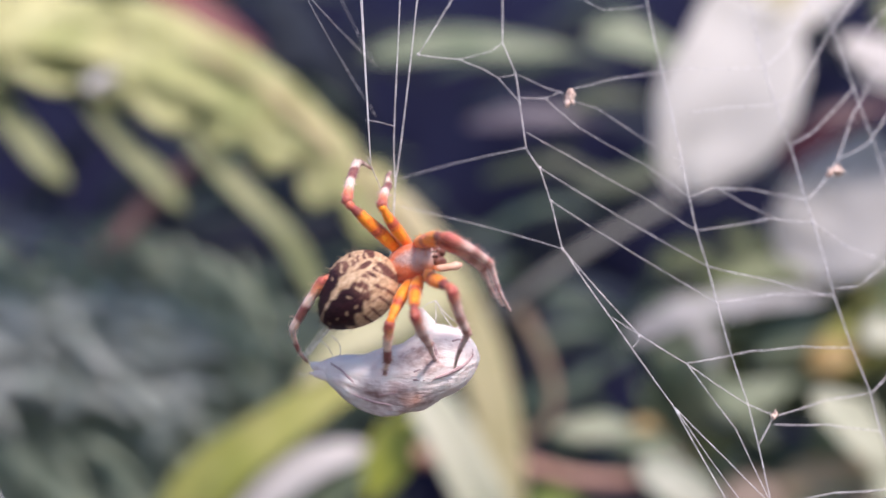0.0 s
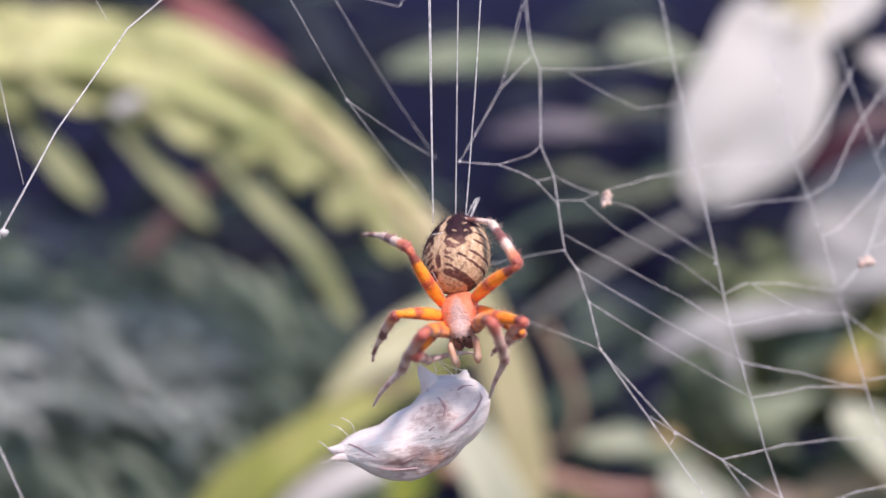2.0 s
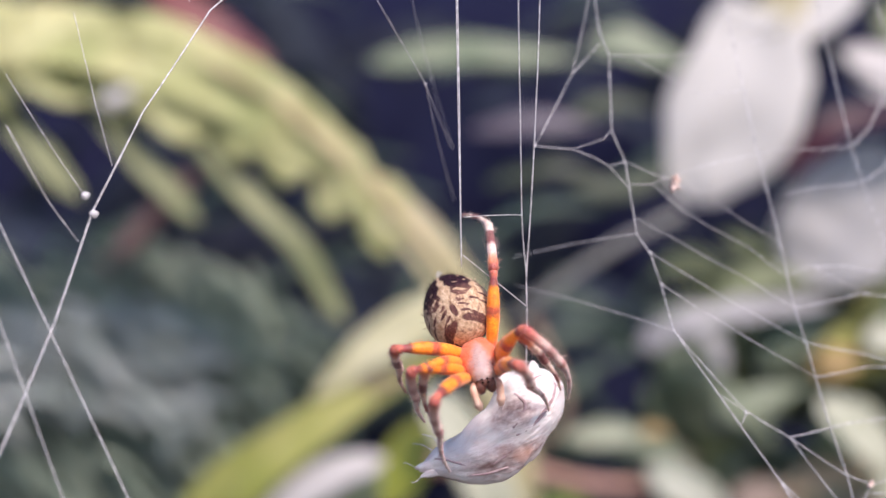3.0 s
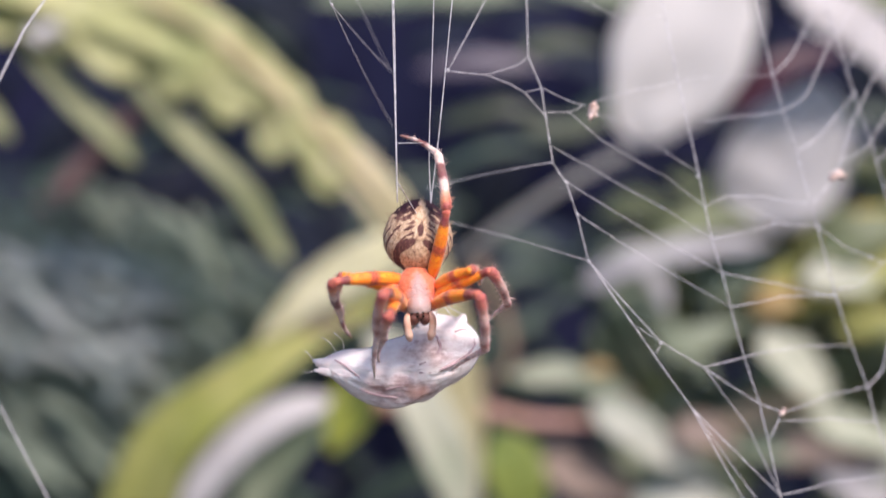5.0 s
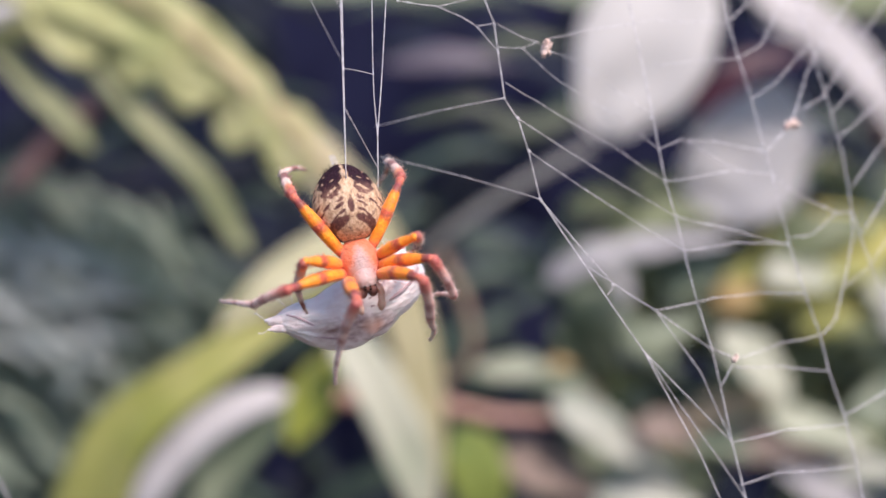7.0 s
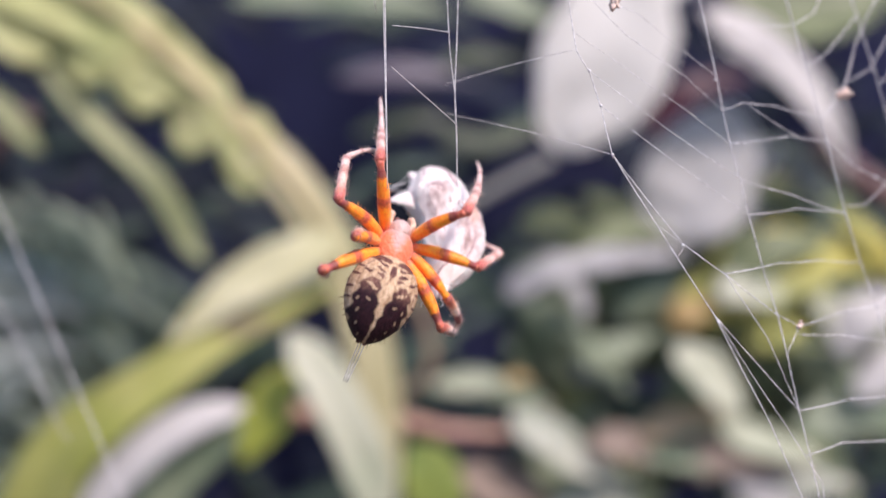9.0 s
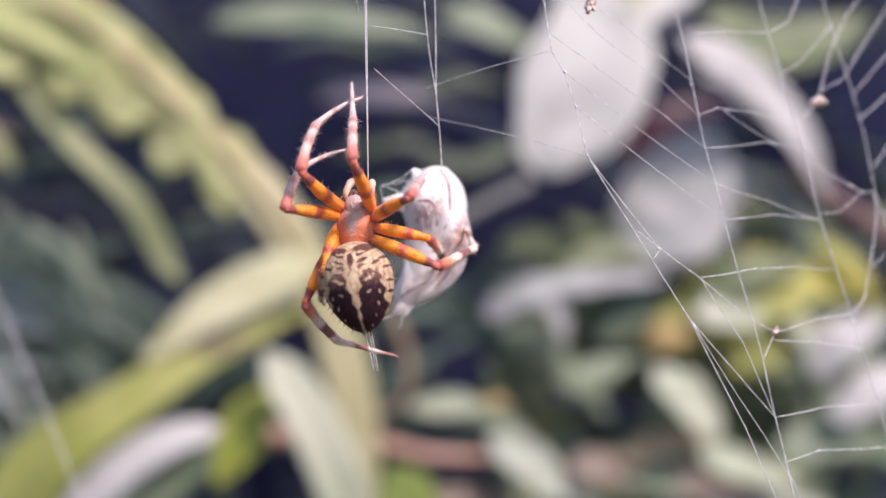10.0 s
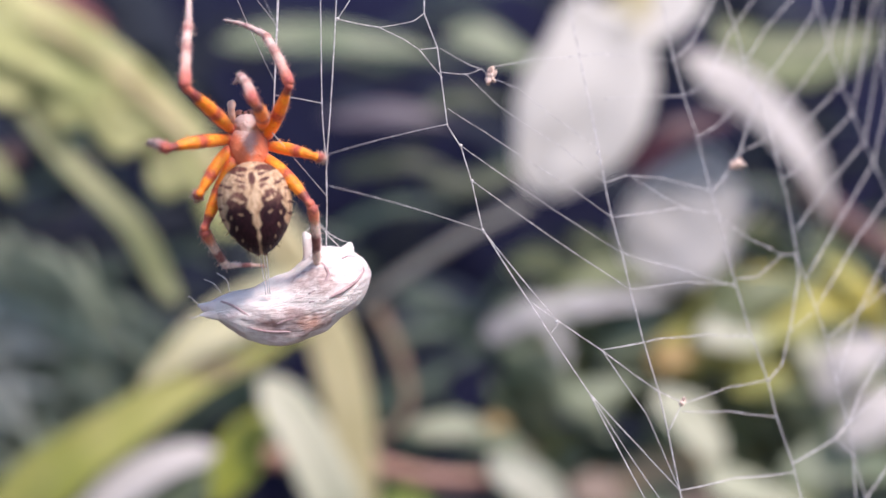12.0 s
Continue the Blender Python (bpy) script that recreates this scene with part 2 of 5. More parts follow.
ORANGE, RUST, PALE = (1.0, 0.31, 0.018), (0.6, 0.16, 0.1), (0.85, 0.63, 0.54)
M_ABDOMEN = abdomen_material()
M_CARAPACE = carapace_material()
M_FACE = plain_material("face_skin", (0.1, 0.035, 0.03), (0.28, 0.12, 0.09), 2.0, 0.3)
M_PALP = plain_material("palp_skin", (0.72, 0.38, 0.25), (0.82, 0.58, 0.46), 1.0, 0.4, 0.3, 0.2)
M_EYE = plain_material("eye", (0.005, 0.004, 0.004), (0.01, 0.008, 0.008), 1.0, 0.1, 0.0)
M_UPPER = banded_material("upper_leg_skin", ((0.0, (0.75, 0.2, 0.1)), (0.14, ORANGE), (0.4, ORANGE), (0.46, (0.5, 0.1, 0.045)), (0.53, (0.62, 0.14, 0.05)), (0.58, ORANGE), (0.8, ORANGE), (0.86, (0.26, 0.06, 0.045)), (0.95, (0.36, 0.085, 0.07)), (1.0, RUST)), 5.6)
M_SHIN = banded_material("pale_shin_skin", ((0.0, (0.5, 0.13, 0.1)), (0.14, (0.66, 0.23, 0.17)), (0.24, (0.7, 0.36, 0.3)), (0.34, (0.78, 0.5, 0.43)), (0.46, (0.76, 0.52, 0.47)), (0.53, (0.5, 0.25, 0.21)), (0.66, (0.52, 0.29, 0.26)), (0.73, (0.8, 0.58, 0.53)), (0.84, (0.78, 0.55, 0.5)), (0.9, (0.46, 0.2, 0.17)), (1.0, (0.6, 0.36, 0.32))), 4.9)
M_LOWER = banded_material("lower_leg_skin", ((0.0, (0.42, 0.11, 0.08)), (0.14, (0.7, 0.24, 0.12)), (0.24, (0.78, 0.4, 0.26)), (0.32, PALE), (0.46, PALE), (0.53, (0.24, 0.08, 0.075)), (0.78, (0.26, 0.1, 0.09)), (0.86, PALE), (1.0, PALE)), 4.9)
M_PALEFOOT = banded_material("pale_foot_skin", ((0.0, (0.72, 0.52, 0.49)), (0.3, (0.76, 0.58, 0.54)), (0.4, (0.5, 0.27, 0.25)), (0.5, (0.76, 0.58, 0.54)), (1.0, (0.72, 0.54, 0.5))), 4.6)
M_FOOT = banded_material("banded_foot_skin", ((0.0, PALE), (0.22, PALE), (0.32, (0.28, 0.1, 0.085)), (0.5, (0.34, 0.14, 0.11)), (0.58, PALE), (0.75, (0.76, 0.54, 0.46)), (0.85, (0.5, 0.22, 0.18)), (1.0, (0.4, 0.18, 0.15))), 4.6)
M_SILK = silk_material()
M_WRAP = wrap_material()
M_HUSK = plain_material("husk", (0.62, 0.4, 0.33), (0.9, 0.74, 0.66), 1.5, 0.6)
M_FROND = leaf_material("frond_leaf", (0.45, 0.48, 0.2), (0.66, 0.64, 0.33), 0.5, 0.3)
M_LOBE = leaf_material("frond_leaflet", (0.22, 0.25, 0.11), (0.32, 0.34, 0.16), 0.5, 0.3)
M_SICKLE = leaf_material("lime_leaf", (0.38, 0.41, 0.09), (0.54, 0.53, 0.19), 0.45, 0.35)
M_CREAM = leaf_material("cream_leaf", (0.5, 0.46, 0.26), (0.62, 0.56, 0.36), 0.5, 0.3)
M_WHITE = leaf_material("white_leaf", (0.61, 0.595, 0.57), (0.69, 0.67, 0.64), 0.9, 0.15)
M_GREY = leaf_material("grey_leaf", (0.42, 0.4, 0.4), (0.54, 0.52, 0.51), 0.5, 0.2)
M_SAGE = leaf_material("sage_leaf", (0.44, 0.47, 0.34), (0.6, 0.6, 0.47), 0.45, 0.25)
M_GREEN = leaf_material("green_leaf", (0.16, 0.24, 0.05), (0.28, 0.34, 0.08), 0.45, 0.35)
M_YELLOW = leaf_material("yellowing_leaf", (0.44, 0.46, 0.15), (0.64, 0.54, 0.12), 0.45, 0.35)
M_RED = leaf_material("red_leaf", (0.2, 0.05, 0.055), (0.3, 0.1, 0.09), 0.5, 0.2)
# Shaded copy of the olive leaf, the dimness put into its colour.
M_DUSK = leaf_material("shade_olive_leaf", (0.05, 0.07, 0.045), (0.1, 0.12, 0.07), 0.5, 0.2)
M_MUTED = leaf_material("muted_leaf", (0.15, 0.2, 0.12), (0.27, 0.31, 0.21), 0.5, 0.2)
# Green dimmed in the colour itself, for leaves in undergrowth shade.
M_DIM = leaf_material("shade_dimmed_leaf", (0.028, 0.055, 0.042), (0.07, 0.105, 0.075), 0.5, 0.15, 0.7)
# Leaf colour darkened towards blue to put the thicket's shade into it.
M_DARK = leaf_material("shade_painted_leaf", (0.004, 0.007, 0.026), (0.014, 0.024, 0.04), 0.8, 0.1, 0.8)
# Near-black navy stands for the unlit depth of the hedge.
M_DEEP = plain_material("hedge_shade_paint", (0.0045, 0.0055, 0.034), (0.0075, 0.011, 0.049), 0.01, 1.0)
M_STEM = plain_material("brown_stem", (0.26, 0.13, 0.09), (0.4, 0.22, 0.17), 0.08, 0.6)
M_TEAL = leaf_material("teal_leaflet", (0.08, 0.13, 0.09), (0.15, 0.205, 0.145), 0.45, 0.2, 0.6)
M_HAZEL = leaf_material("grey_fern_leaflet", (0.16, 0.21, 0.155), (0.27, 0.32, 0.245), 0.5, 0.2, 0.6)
M_SOIL = plain_material("soil", (0.04, 0.03, 0.022), (0.1, 0.08, 0.055), 0.004, 0.95)

M_LIME = leaf_material("bright_leaf", (0.42, 0.5, 0.08), (0.54, 0.57, 0.14), 0.45, 0.4)
M_FADED = leaf_material("faded_leaf", (0.26, 0.3, 0.2), (0.4, 0.42, 0.3), 0.45, 0.25)
M_PALESAGE = leaf_material("pale_sage_leaf", (0.38, 0.41, 0.33), (0.56, 0.56, 0.47), 0.45, 0.25)
M_BUFF = leaf_material("buff_leaf", (0.56, 0.54, 0.3), (0.8, 0.76, 0.54), 0.5, 0.3)
M_DULL = leaf_material("dull_grey_leaf", (0.33, 0.32, 0.33), (0.46, 0.45, 0.45), 0.5, 0.2)
M_ROSE = leaf_material("rosy_dead_leaf", (0.17, 0.125, 0.1), (0.27, 0.2, 0.16), 0.6, 0.2)
M_TAN = leaf_material("tan_dead_leaf", (0.42, 0.31, 0.18), (0.54, 0.41, 0.26), 0.6, 0.2)
M_HAZE = leaf_material("grey_fern_leaf", (0.2, 0.25, 0.22), (0.31, 0.34, 0.31), 0.5, 0.2)
M_PALEHAZE = leaf_material("lit_tone_fern_leaf", (0.3, 0.35, 0.32), (0.42, 0.45, 0.43), 0.5, 0.2)
M_TANRIB = leaf_material("tan_rib_leaf", (0.5, 0.42, 0.22), (0.6, 0.5, 0.29), 0.55, 0.25)
M_ROSESTEM = plain_material("rosy_stem", (0.34, 0.19, 0.14), (0.5, 0.3, 0.24), 0.08, 0.6)
M_PALEGREY = leaf_material("pale_grey_leaf", (0.46, 0.45, 0.44), (0.6, 0.58, 0.57), 0.5, 0.2)
M_SILVER = leaf_material("silver_leaf", (0.5, 0.475, 0.46), (0.64, 0.61, 0.59), 0.5, 0.2)
M_MAUVE = leaf_material("mauve_leaf", (0.11, 0.095, 0.13), (0.16, 0.14, 0.17), 0.5, 0.2)
M_OLIVE = leaf_material("olive_leaf", (0.12, 0.15, 0.065), (0.21, 0.245, 0.12), 0.5, 0.25)
M_ORANGE = leaf_material("orange_leaf", (0.42, 0.29, 0.11), (0.52, 0.36, 0.15), 0.5, 0.3)
M_TENDRIL = plain_material("tendril", (0.2, 0.15, 0.1), (0.3, 0.22, 0.15), 0.1, 0.6)
M_DIMSTEM = plain_material("dim_stem", (0.13, 0.075, 0.075), (0.22, 0.13, 0.13), 0.05, 0.7)
M_GREYSTEM = plain_material("grey_stalk", (0.22, 0.22, 0.2), (0.32, 0.31, 0.285), 0.1, 0.6)
M_MAROON = leaf_material("maroon_leaf", (0.05, 0.012, 0.025), (0.09, 0.022, 0.038), 0.5, 0.2)
M_LIMB = plain_material("limb", (0.33, 0.2, 0.21), (0.62, 0.46, 0.48), 1.2, 0.6)


# ---- mesh helpers ----
def part(name, bm, material, parent, label=""):
    me = bpy.data.meshes.new(name)
    bm.to_mesh(me)
    bm.free()
    me.materials.append(material)
    for f in me.polygons:
        f.use_smooth = True
    ob = new(name, me)
    ob.parent = parent
    return tagged(ob, label)


def pieces(name, verts, faces, material, parent=None, label=""):
    me = bpy.data.meshes.new(name)
    me.from_pydata(verts, [], faces)
    me.materials.append(material)
    for f in me.polygons:
        f.use_smooth = True
    ob = new(name, me)
    ob.parent = parent
    return tagged(ob, label)


def spline(points, count):
    """Points evenly along a smooth line through the given ones."""
    p = [Vector(q) for q in points]
    p = [2 * p[0] - p[1], *p, 2 * p[-1] - p[-2]]
    out = []
    spans = len(p) - 3
    for i in range(count):
        u = i / (count - 1) * spans
        j = min(int(u), spans - 1)
        t = u - j
        a, b, c, d = p[j:j + 4]
        out.append(0.5 * (2 * b + (c - a) * t + (2 * a - 5 * b + 4 * c - d) * t * t + (3 * b - a - 3 * c + d) * t ** 3))
    return out


def tube(points, radius, sides=6, taper=None):
    """Verts and faces of a closed tube along points; taper(u) scales its radius."""
    verts, faces = [], []
    n = len(points)
    ref = Vector((0.13, 0.97, 0.21))
    for i, q in enumerate(points):
        t = (points[min(i + 1, n - 1)] - points[max(i - 1, 0)]).normalized()
        a = t.cross(ref).normalized()
        b = t.cross(a)
        r = radius * (taper(i / (n - 1)) if taper else 1)
        for s in range(sides):
            w = 2 * math.pi * s / sides
            verts.append(q + (a * math.cos(w) + b * math.sin(w)) * r)
    for i in range(n - 1):
        for s in range(sides):
            e = (s + 1) % sides
            faces.append((i * sides + s, i * sides + e, (i + 1) * sides + e, (i + 1) * sides + s))
    faces.append(tuple(range(sides))[::-1])
    faces.append(tuple(range((n - 1) * sides, n * sides)))
    return verts, faces


def lance(u):
    return math.sin(math.pi * min(1, u ** 0.75)) ** 0.75


def oval(u):
    return max(0.02, math.sin(math.pi * u ** 0.9)) ** 0.55


def strap(u):
    return max(0.03, min(1, u / 0.12 + 0.35, (1 - u) / 0.2)) ** 0.6


def tapering(u):
    return max(0.03, min(1, 0.5 + u / 0.1, 1.0 if u < 0.45 else 1 - 0.92 * ((u - 0.45) / 0.55) ** 1.2))


def blunt(u):
    return max(0.05, min(1, (u / 0.5) ** 0.55)) * (1 - 0.42 * max(0, (u - 0.7) / 0.3) ** 2)


def flare(u):
    return min(1, 0.06 + 1.05 * u ** 1.1)


def torn(u):
    return lance(u) * (0.75 + 0.25 * math.sin(17 * u) * math.sin(7.3 * u + 1)) + 0.03


def jagged(u):
    return lance(u) * (0.62 + 0.38 * (1 - (u * 4.2) % 1))


def blade(path, width, facing=(0, -0.8, 0.6), profile=lance, fold=0.18, wave=0.07, rows=18, cols=4, thick=0.5, seed=0):
    """Verts and faces of one leaf, in metres, from a path in millimetres."""
    line = spline(path, rows)
    face = Vector(facing).normalized()
    verts, faces = [], []
    across = 2 * cols + 1
    for layer in (0, 1):
        for i, q in enumerate(line):
            u = i / (rows - 1)
            t = (line[min(i + 1, rows - 1)] - line[max(i - 1, 0)]).normalized()
            side = t.cross(face).normalized()
            up = side.cross(t).normalized()
            w = width / 2 * max(0.015, profile(u))
            for j in range(across):
                s = (j - cols) / cols
                h = fold * w * abs(s) + wave * width * noise.noise(Vector((u * 4 + seed, s * 1.5, seed * 3.1)))
                r = 1 + 0.2 * noise.noise(Vector((u * 4.5 + seed * 1.7, 1.3 if s > 0 else 5.9, 7.7))) + 0.07 * noise.noise(Vector((u * 14 + seed, s, 2.2)))
                v = q + side * (w * s * r) + up * (h - layer * thick * (1 - 0.6 * abs(s)))
                verts.append(mm(*v))
    n = rows * across
    for i in range(rows - 1):
        for j in range(across - 1):
            a = i * across + j
            quad = (a, a + 1, a + across + 1, a + across)
            faces.append(quad)
            faces.append(tuple(n + x for x in reversed(quad)))
    rim = [j for j in range(across)] + [i * across + across - 1 for i in range(1, rows)] + [(rows - 1) * across + j for j in range(across - 2, -1, -1)] + [i * across for i in range(rows - 2, 0, -1)]
    for a, b in zip(rim, rim[1:] + rim[:1]):
        faces.append((b, a, n + a, n + b))
    return verts, faces


def plant(name, label, category, base):
    ob = new(name)
    ob.empty_display_size = 0.02
    return tagged(ob, label, category)


def leaf(parent, path, width, material, label="", name="leaf", **more):
    v, f = blade(path, width, **more)
    return pieces(name, v, f, material, parent, label or material.name.replace("_", " "))


def stem(parent, path, radius, material=None, name="stem", thin=0.5, label=""):
    v, f = tube([mm(*q) for q in spline(path, 24)], radius * MM, 8, lambda u: 1 - (1 - thin) * u)
    return pieces(name, v, f, material or M_STEM, parent, label or (material or M_STEM).name.replace("_", " "))


# ---- ground and the hedge behind ----
def ground_sheet():
    bm = bmesh.new()
    bmesh.ops.create_grid(bm, x_segments=60, y_segments=60, size=1.0)
    for v in bm.verts:
        r = math.hypot(v.co.x, v.co.y)
        v.co.x, v.co.y = v.co.x * (1 + 300 * r ** 3), v.co.y * (1 + 300 * r ** 3)
        v.co.z = 0.01 * noise.noise(v.co * 3)
    g = part("ground", bm, M_SOIL, None)
    tagged(g, "dark bare soil under the bushes", "ground", kind="structure")


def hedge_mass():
    """The body of the bushes, their deep shade painted in as navy: a closed lumpy mound that stands on the soil."""
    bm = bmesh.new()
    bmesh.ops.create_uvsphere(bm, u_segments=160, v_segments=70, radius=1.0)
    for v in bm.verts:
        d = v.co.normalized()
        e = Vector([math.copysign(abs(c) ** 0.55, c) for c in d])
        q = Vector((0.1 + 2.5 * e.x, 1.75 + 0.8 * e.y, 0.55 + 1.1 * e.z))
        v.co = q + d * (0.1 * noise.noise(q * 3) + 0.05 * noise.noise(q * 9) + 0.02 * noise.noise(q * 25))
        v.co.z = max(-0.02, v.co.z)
    tagged(part("backdrop", bm, M_DEEP, None), "hedge body coloured as the deep shade inside the bushes", "hedge", kind="structure")


def scatter(name, label, count, box, size, slim, lean, material, seed):
    """Many leaves of a thicket in one mesh. lean: the angle in the picture plane of their length, and its spread."""
    rng = random.Random(seed)
    verts, faces = [], []
    for i in range(count):
        x, y, z = (rng.uniform(*b) for b in box)
        a = radians(rng.gauss(*lean))
        ln = rng.uniform(*size)
        d = Vector((math.cos(a), rng.uniform(-0.3, 0.3), math.sin(a))) * ln
        c = Vector((x, y, z))
        sag = Vector((0, 0, -0.08 * ln))
        v, f = blade([c - d / 2, c - sag, c + d / 2 + sag], ln * slim * rng.uniform(0.8, 1.2), (rng.uniform(-0.4, 0.4), -0.8, rng.uniform(0.1, 0.8)), lance, rows=7, cols=1, seed=i)
        k = len(verts)
        verts += v
        faces += [tuple(k + q for q in g) for g in f]
    ob = pieces(name, verts, faces, material)
    tagged(ob, label, "foliage", kind="stuff")


ground_sheet()
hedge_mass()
scatter("thicket", "thicket leaves coloured dark blue-green as its shade", 460, ((-650, 800), (520, 850), (-420, 330)), (60, 150), 0.26, (10, 35), M_DARK, 3)
scatter("hedge_leaves", "leaves over the hedge crown in the thicket's painted shade tone", 900, ((-2300, 2500), (1000, 2500), (820, 1010)), (90, 190), 0.4, (0, 60), M_DARK, 33)
scatter("undergrowth", "undergrowth leaves in a dim grey-green shade tone", 240, ((-480, 700), (400, 620), (-380, 10)), (45, 110), 0.13, (8, 28), M_DIM, 8)
scatter("undergrowth", "a few level leaves high in the thicket, coloured dim for shade", 50, ((-300, 600), (430, 640), (0, 200)), (60, 120), 0.1, (4, 12), M_DIM, 18)
scatter("shrub_leaves", "olive and dull green leaves inside the shrub", 90, ((105, 285), (290, 350), (-135, 0)), (28, 62), 0.36, (-15, 40), M_OLIVE, 71)
# Paler leaflet colour puts a patch of light into the ferns.
scatter("fern_tips", "fern tips painted pale grey-green as a patch of light", 120, ((-205, -100), (288, 300), (-66, -24)), (18, 38), 0.13, (-22, 22), M_PALEHAZE, 47)
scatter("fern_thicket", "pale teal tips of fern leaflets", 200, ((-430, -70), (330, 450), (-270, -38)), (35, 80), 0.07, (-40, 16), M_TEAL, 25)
# The same ferns, their colour toned down for duller light.
scatter("fern_tips", "fine grey-green fern tips coloured for dull light", 380, ((-270, -85), (300, 345), (-118, -8)), (22, 50), 0.11, (-42, 14), M_HAZEL, 45)
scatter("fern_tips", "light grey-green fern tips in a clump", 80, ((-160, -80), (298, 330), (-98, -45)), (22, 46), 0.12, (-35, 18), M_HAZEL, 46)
scatter("fern_thicket", "feathery fern leaflets in a painted grey-green shade tone", 190, ((-420, -70), (360, 520), (-290, -22)), (60, 120), 0.11, (-38, 12), M_DIM, 5)

scatter("shrub_leaves", "dull green leaves low in the shrub", 70, ((90, 320), (275, 320), (-150, -30)), (22, 44), 0.45, (-15, 40), M_MUTED, 48)

# ---- plants behind the web ----
frond = plant("arching_frond", "yellow-green arching frond with drooping finger-like leaflets", "plant", None)
leaf(frond, [(-240, 248, 92), (-195.0, 248, 91.8), (-169.7, 247, 87.3), (-144.5, 247, 84.9), (-121.4, 246, 81.4), (-100.5, 246, 73.9), (-79.6, 245, 64.2), (-60.9, 245, 53.6), (-44.3, 245, 40.9), (-29.9, 245, 27.2), (-17.0, 245, 9.0)], 36, M_FROND, name="frond_blade", facing=(0.1, -0.75, 0.65), profile=tapering, rows=60, cols=6, wave=0.14, fold=0.03, seed=1)
LOBES = (
    ([(-206, 243, 98), (-196, 241, 76), (-188, 240, 54)], 38),
    ([(-178, 243, 97), (-168, 241, 78), (-159, 240, 57)], 38),
    ([(-150, 243, 96), (-142, 241, 77), (-134, 240, 57)], 37),
    ([(-126, 243, 91), (-119, 241, 73), (-113, 240, 51)], 34),
    ([(-102.5, 243, 82.2), (-99.5, 241, 64), (-96, 240, 43)], 32),
    ([(-79.5, 243, 73.6), (-77.6, 241, 56), (-78, 240, 36)], 30),
    ([(-58.7, 243, 60.8), (-59.9, 241, 45), (-62.1, 240, 28)], 26),
    ([(-42.2, 243, 46.1), (-42.3, 241, 31), (-45.6, 240, 15)], 23),
    ([(-27.8, 243, 31.4), (-26.2, 241, 17), (-25.5, 240, 2)], 20),
)
for i, (path, w) in enumerate(LOBES):
    leaf(frond, path, w, M_FROND, name="leaflet", facing=(0.15 * (-1) ** i, -0.8, 0.5), seed=160 + 3 * i, profile=oval, fold=0.12, wave=0.12)
leaf(frond, [(-45.7, 243, 33.3), (-17.3, 244, 12.7), (4.2, 245, -16.3), (17.4, 246, -51.5), (22.0, 247, -86.9), (24.4, 250, -127.5)], 18, M_CREAM, name="frond_blade", facing=(0.25, -0.85, 0.45), profile=strap, rows=26, wave=0.05, fold=0.05, seed=2)
FINGERS = (
    ([(-184, 247, 86), (-163.7, 245, 57.9), (-150.1, 243, 40.0), (-135, 242, 23.5)], 9.5),
    ([(-152, 247, 84), (-119.6, 245, 43.8), (-107.2, 243, 30.1), (-93, 242, 14.5)], 8.5),
    ([(-112, 247, 71), (-98.6, 245, 53.0), (-77.9, 243, 26.7), (-57, 242, 6), (-46, 241, -14), (-40, 240, -22)], 7.8),
    ([(-214.8, 243, 81.2), (-194.0, 241, 55.0), (-178.9, 240, 30.4)], 9.5),
)
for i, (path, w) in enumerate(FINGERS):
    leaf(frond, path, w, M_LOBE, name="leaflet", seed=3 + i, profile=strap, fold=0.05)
leaf(frond, [(-93.0, 240, 76.0), (-82.0, 240, 69.8), (-68.6, 239, 62.4), (-56.8, 239, 53.6), (-44.9, 239, 42.7), (-32.4, 239, 31.3), (-20.8, 239, 19.3), (-8.0, 240, 3.6), (4.4, 241, -15.7), (10.0, 242, -37.4)], 5.6, M_TANRIB, name="rib", facing=(0.3, -0.85, 0.45), profile=lance, rows=30, wave=0.1, fold=-0.2, seed=6)
stem(frond, [(24.5, 250, -125.4), (40, 270, -300), (30, 290, -700)], 4.5, M_LOBE, thin=0.7)

herb = plant("sickle_leaf_herb", "broad herb with lime, cream and silvery curved leaves", "plant", None)
leaf(herb, [(6.6, 233, -12.2), (-12.3, 231, -20.4), (-31.8, 231, -31.9), (-52.2, 231, -48.5)], 18, M_BUFF, seed=11, facing=(0.1, -0.8, 0.6), wave=0.1, rows=24)
leaf(herb, [(1.1, 236, -24.7), (-10.2, 236, -26.8), (-24.0, 235, -36.4), (-33.7, 235, -46.3)], 13, M_SAGE, seed=71, facing=(0.3, -0.8, 0.5), wave=0.1)
leaf(herb, [(2.7, 229, -29.0), (-13.9, 228, -37.5), (-30.8, 228, -45.1), (-51.6, 228, -57.7), (-71.2, 229, -72.2), (-85.2, 232, -87.3), (-94.3, 236, -109.7), (-100.0, 240, -134.0)], 36, M_SICKLE, profile=flare, seed=12, facing=(-0.3, -0.8, 0.5), rows=24, wave=0.06)
leaf(herb, [(-34.7, 229, -44.3), (-24.7, 228, -41.5), (-13.7, 229, -39.8)], 5, M_ROSE, seed=72)
# One grey leaf in two strips; silver puts in its lit upper part.
leaf(herb, [(-25.8, 224, -67.6), (-39.9, 222, -70.9), (-57.0, 222, -81.4), (-70.2, 222, -96.1), (-77.5, 224, -112.0), (-82.0, 228, -136.0)], 15, M_SILVER, seed=13, facing=(-0.2, -0.75, 0.65), rows=22)
leaf(herb, [(-27.5, 228, -73.0), (-41.5, 227, -86.0), (-52.7, 227, -101.0), (-58.0, 229, -122.0)], 13, M_MUTED, seed=94, facing=(0.3, -0.8, 0.4), wave=0.1)
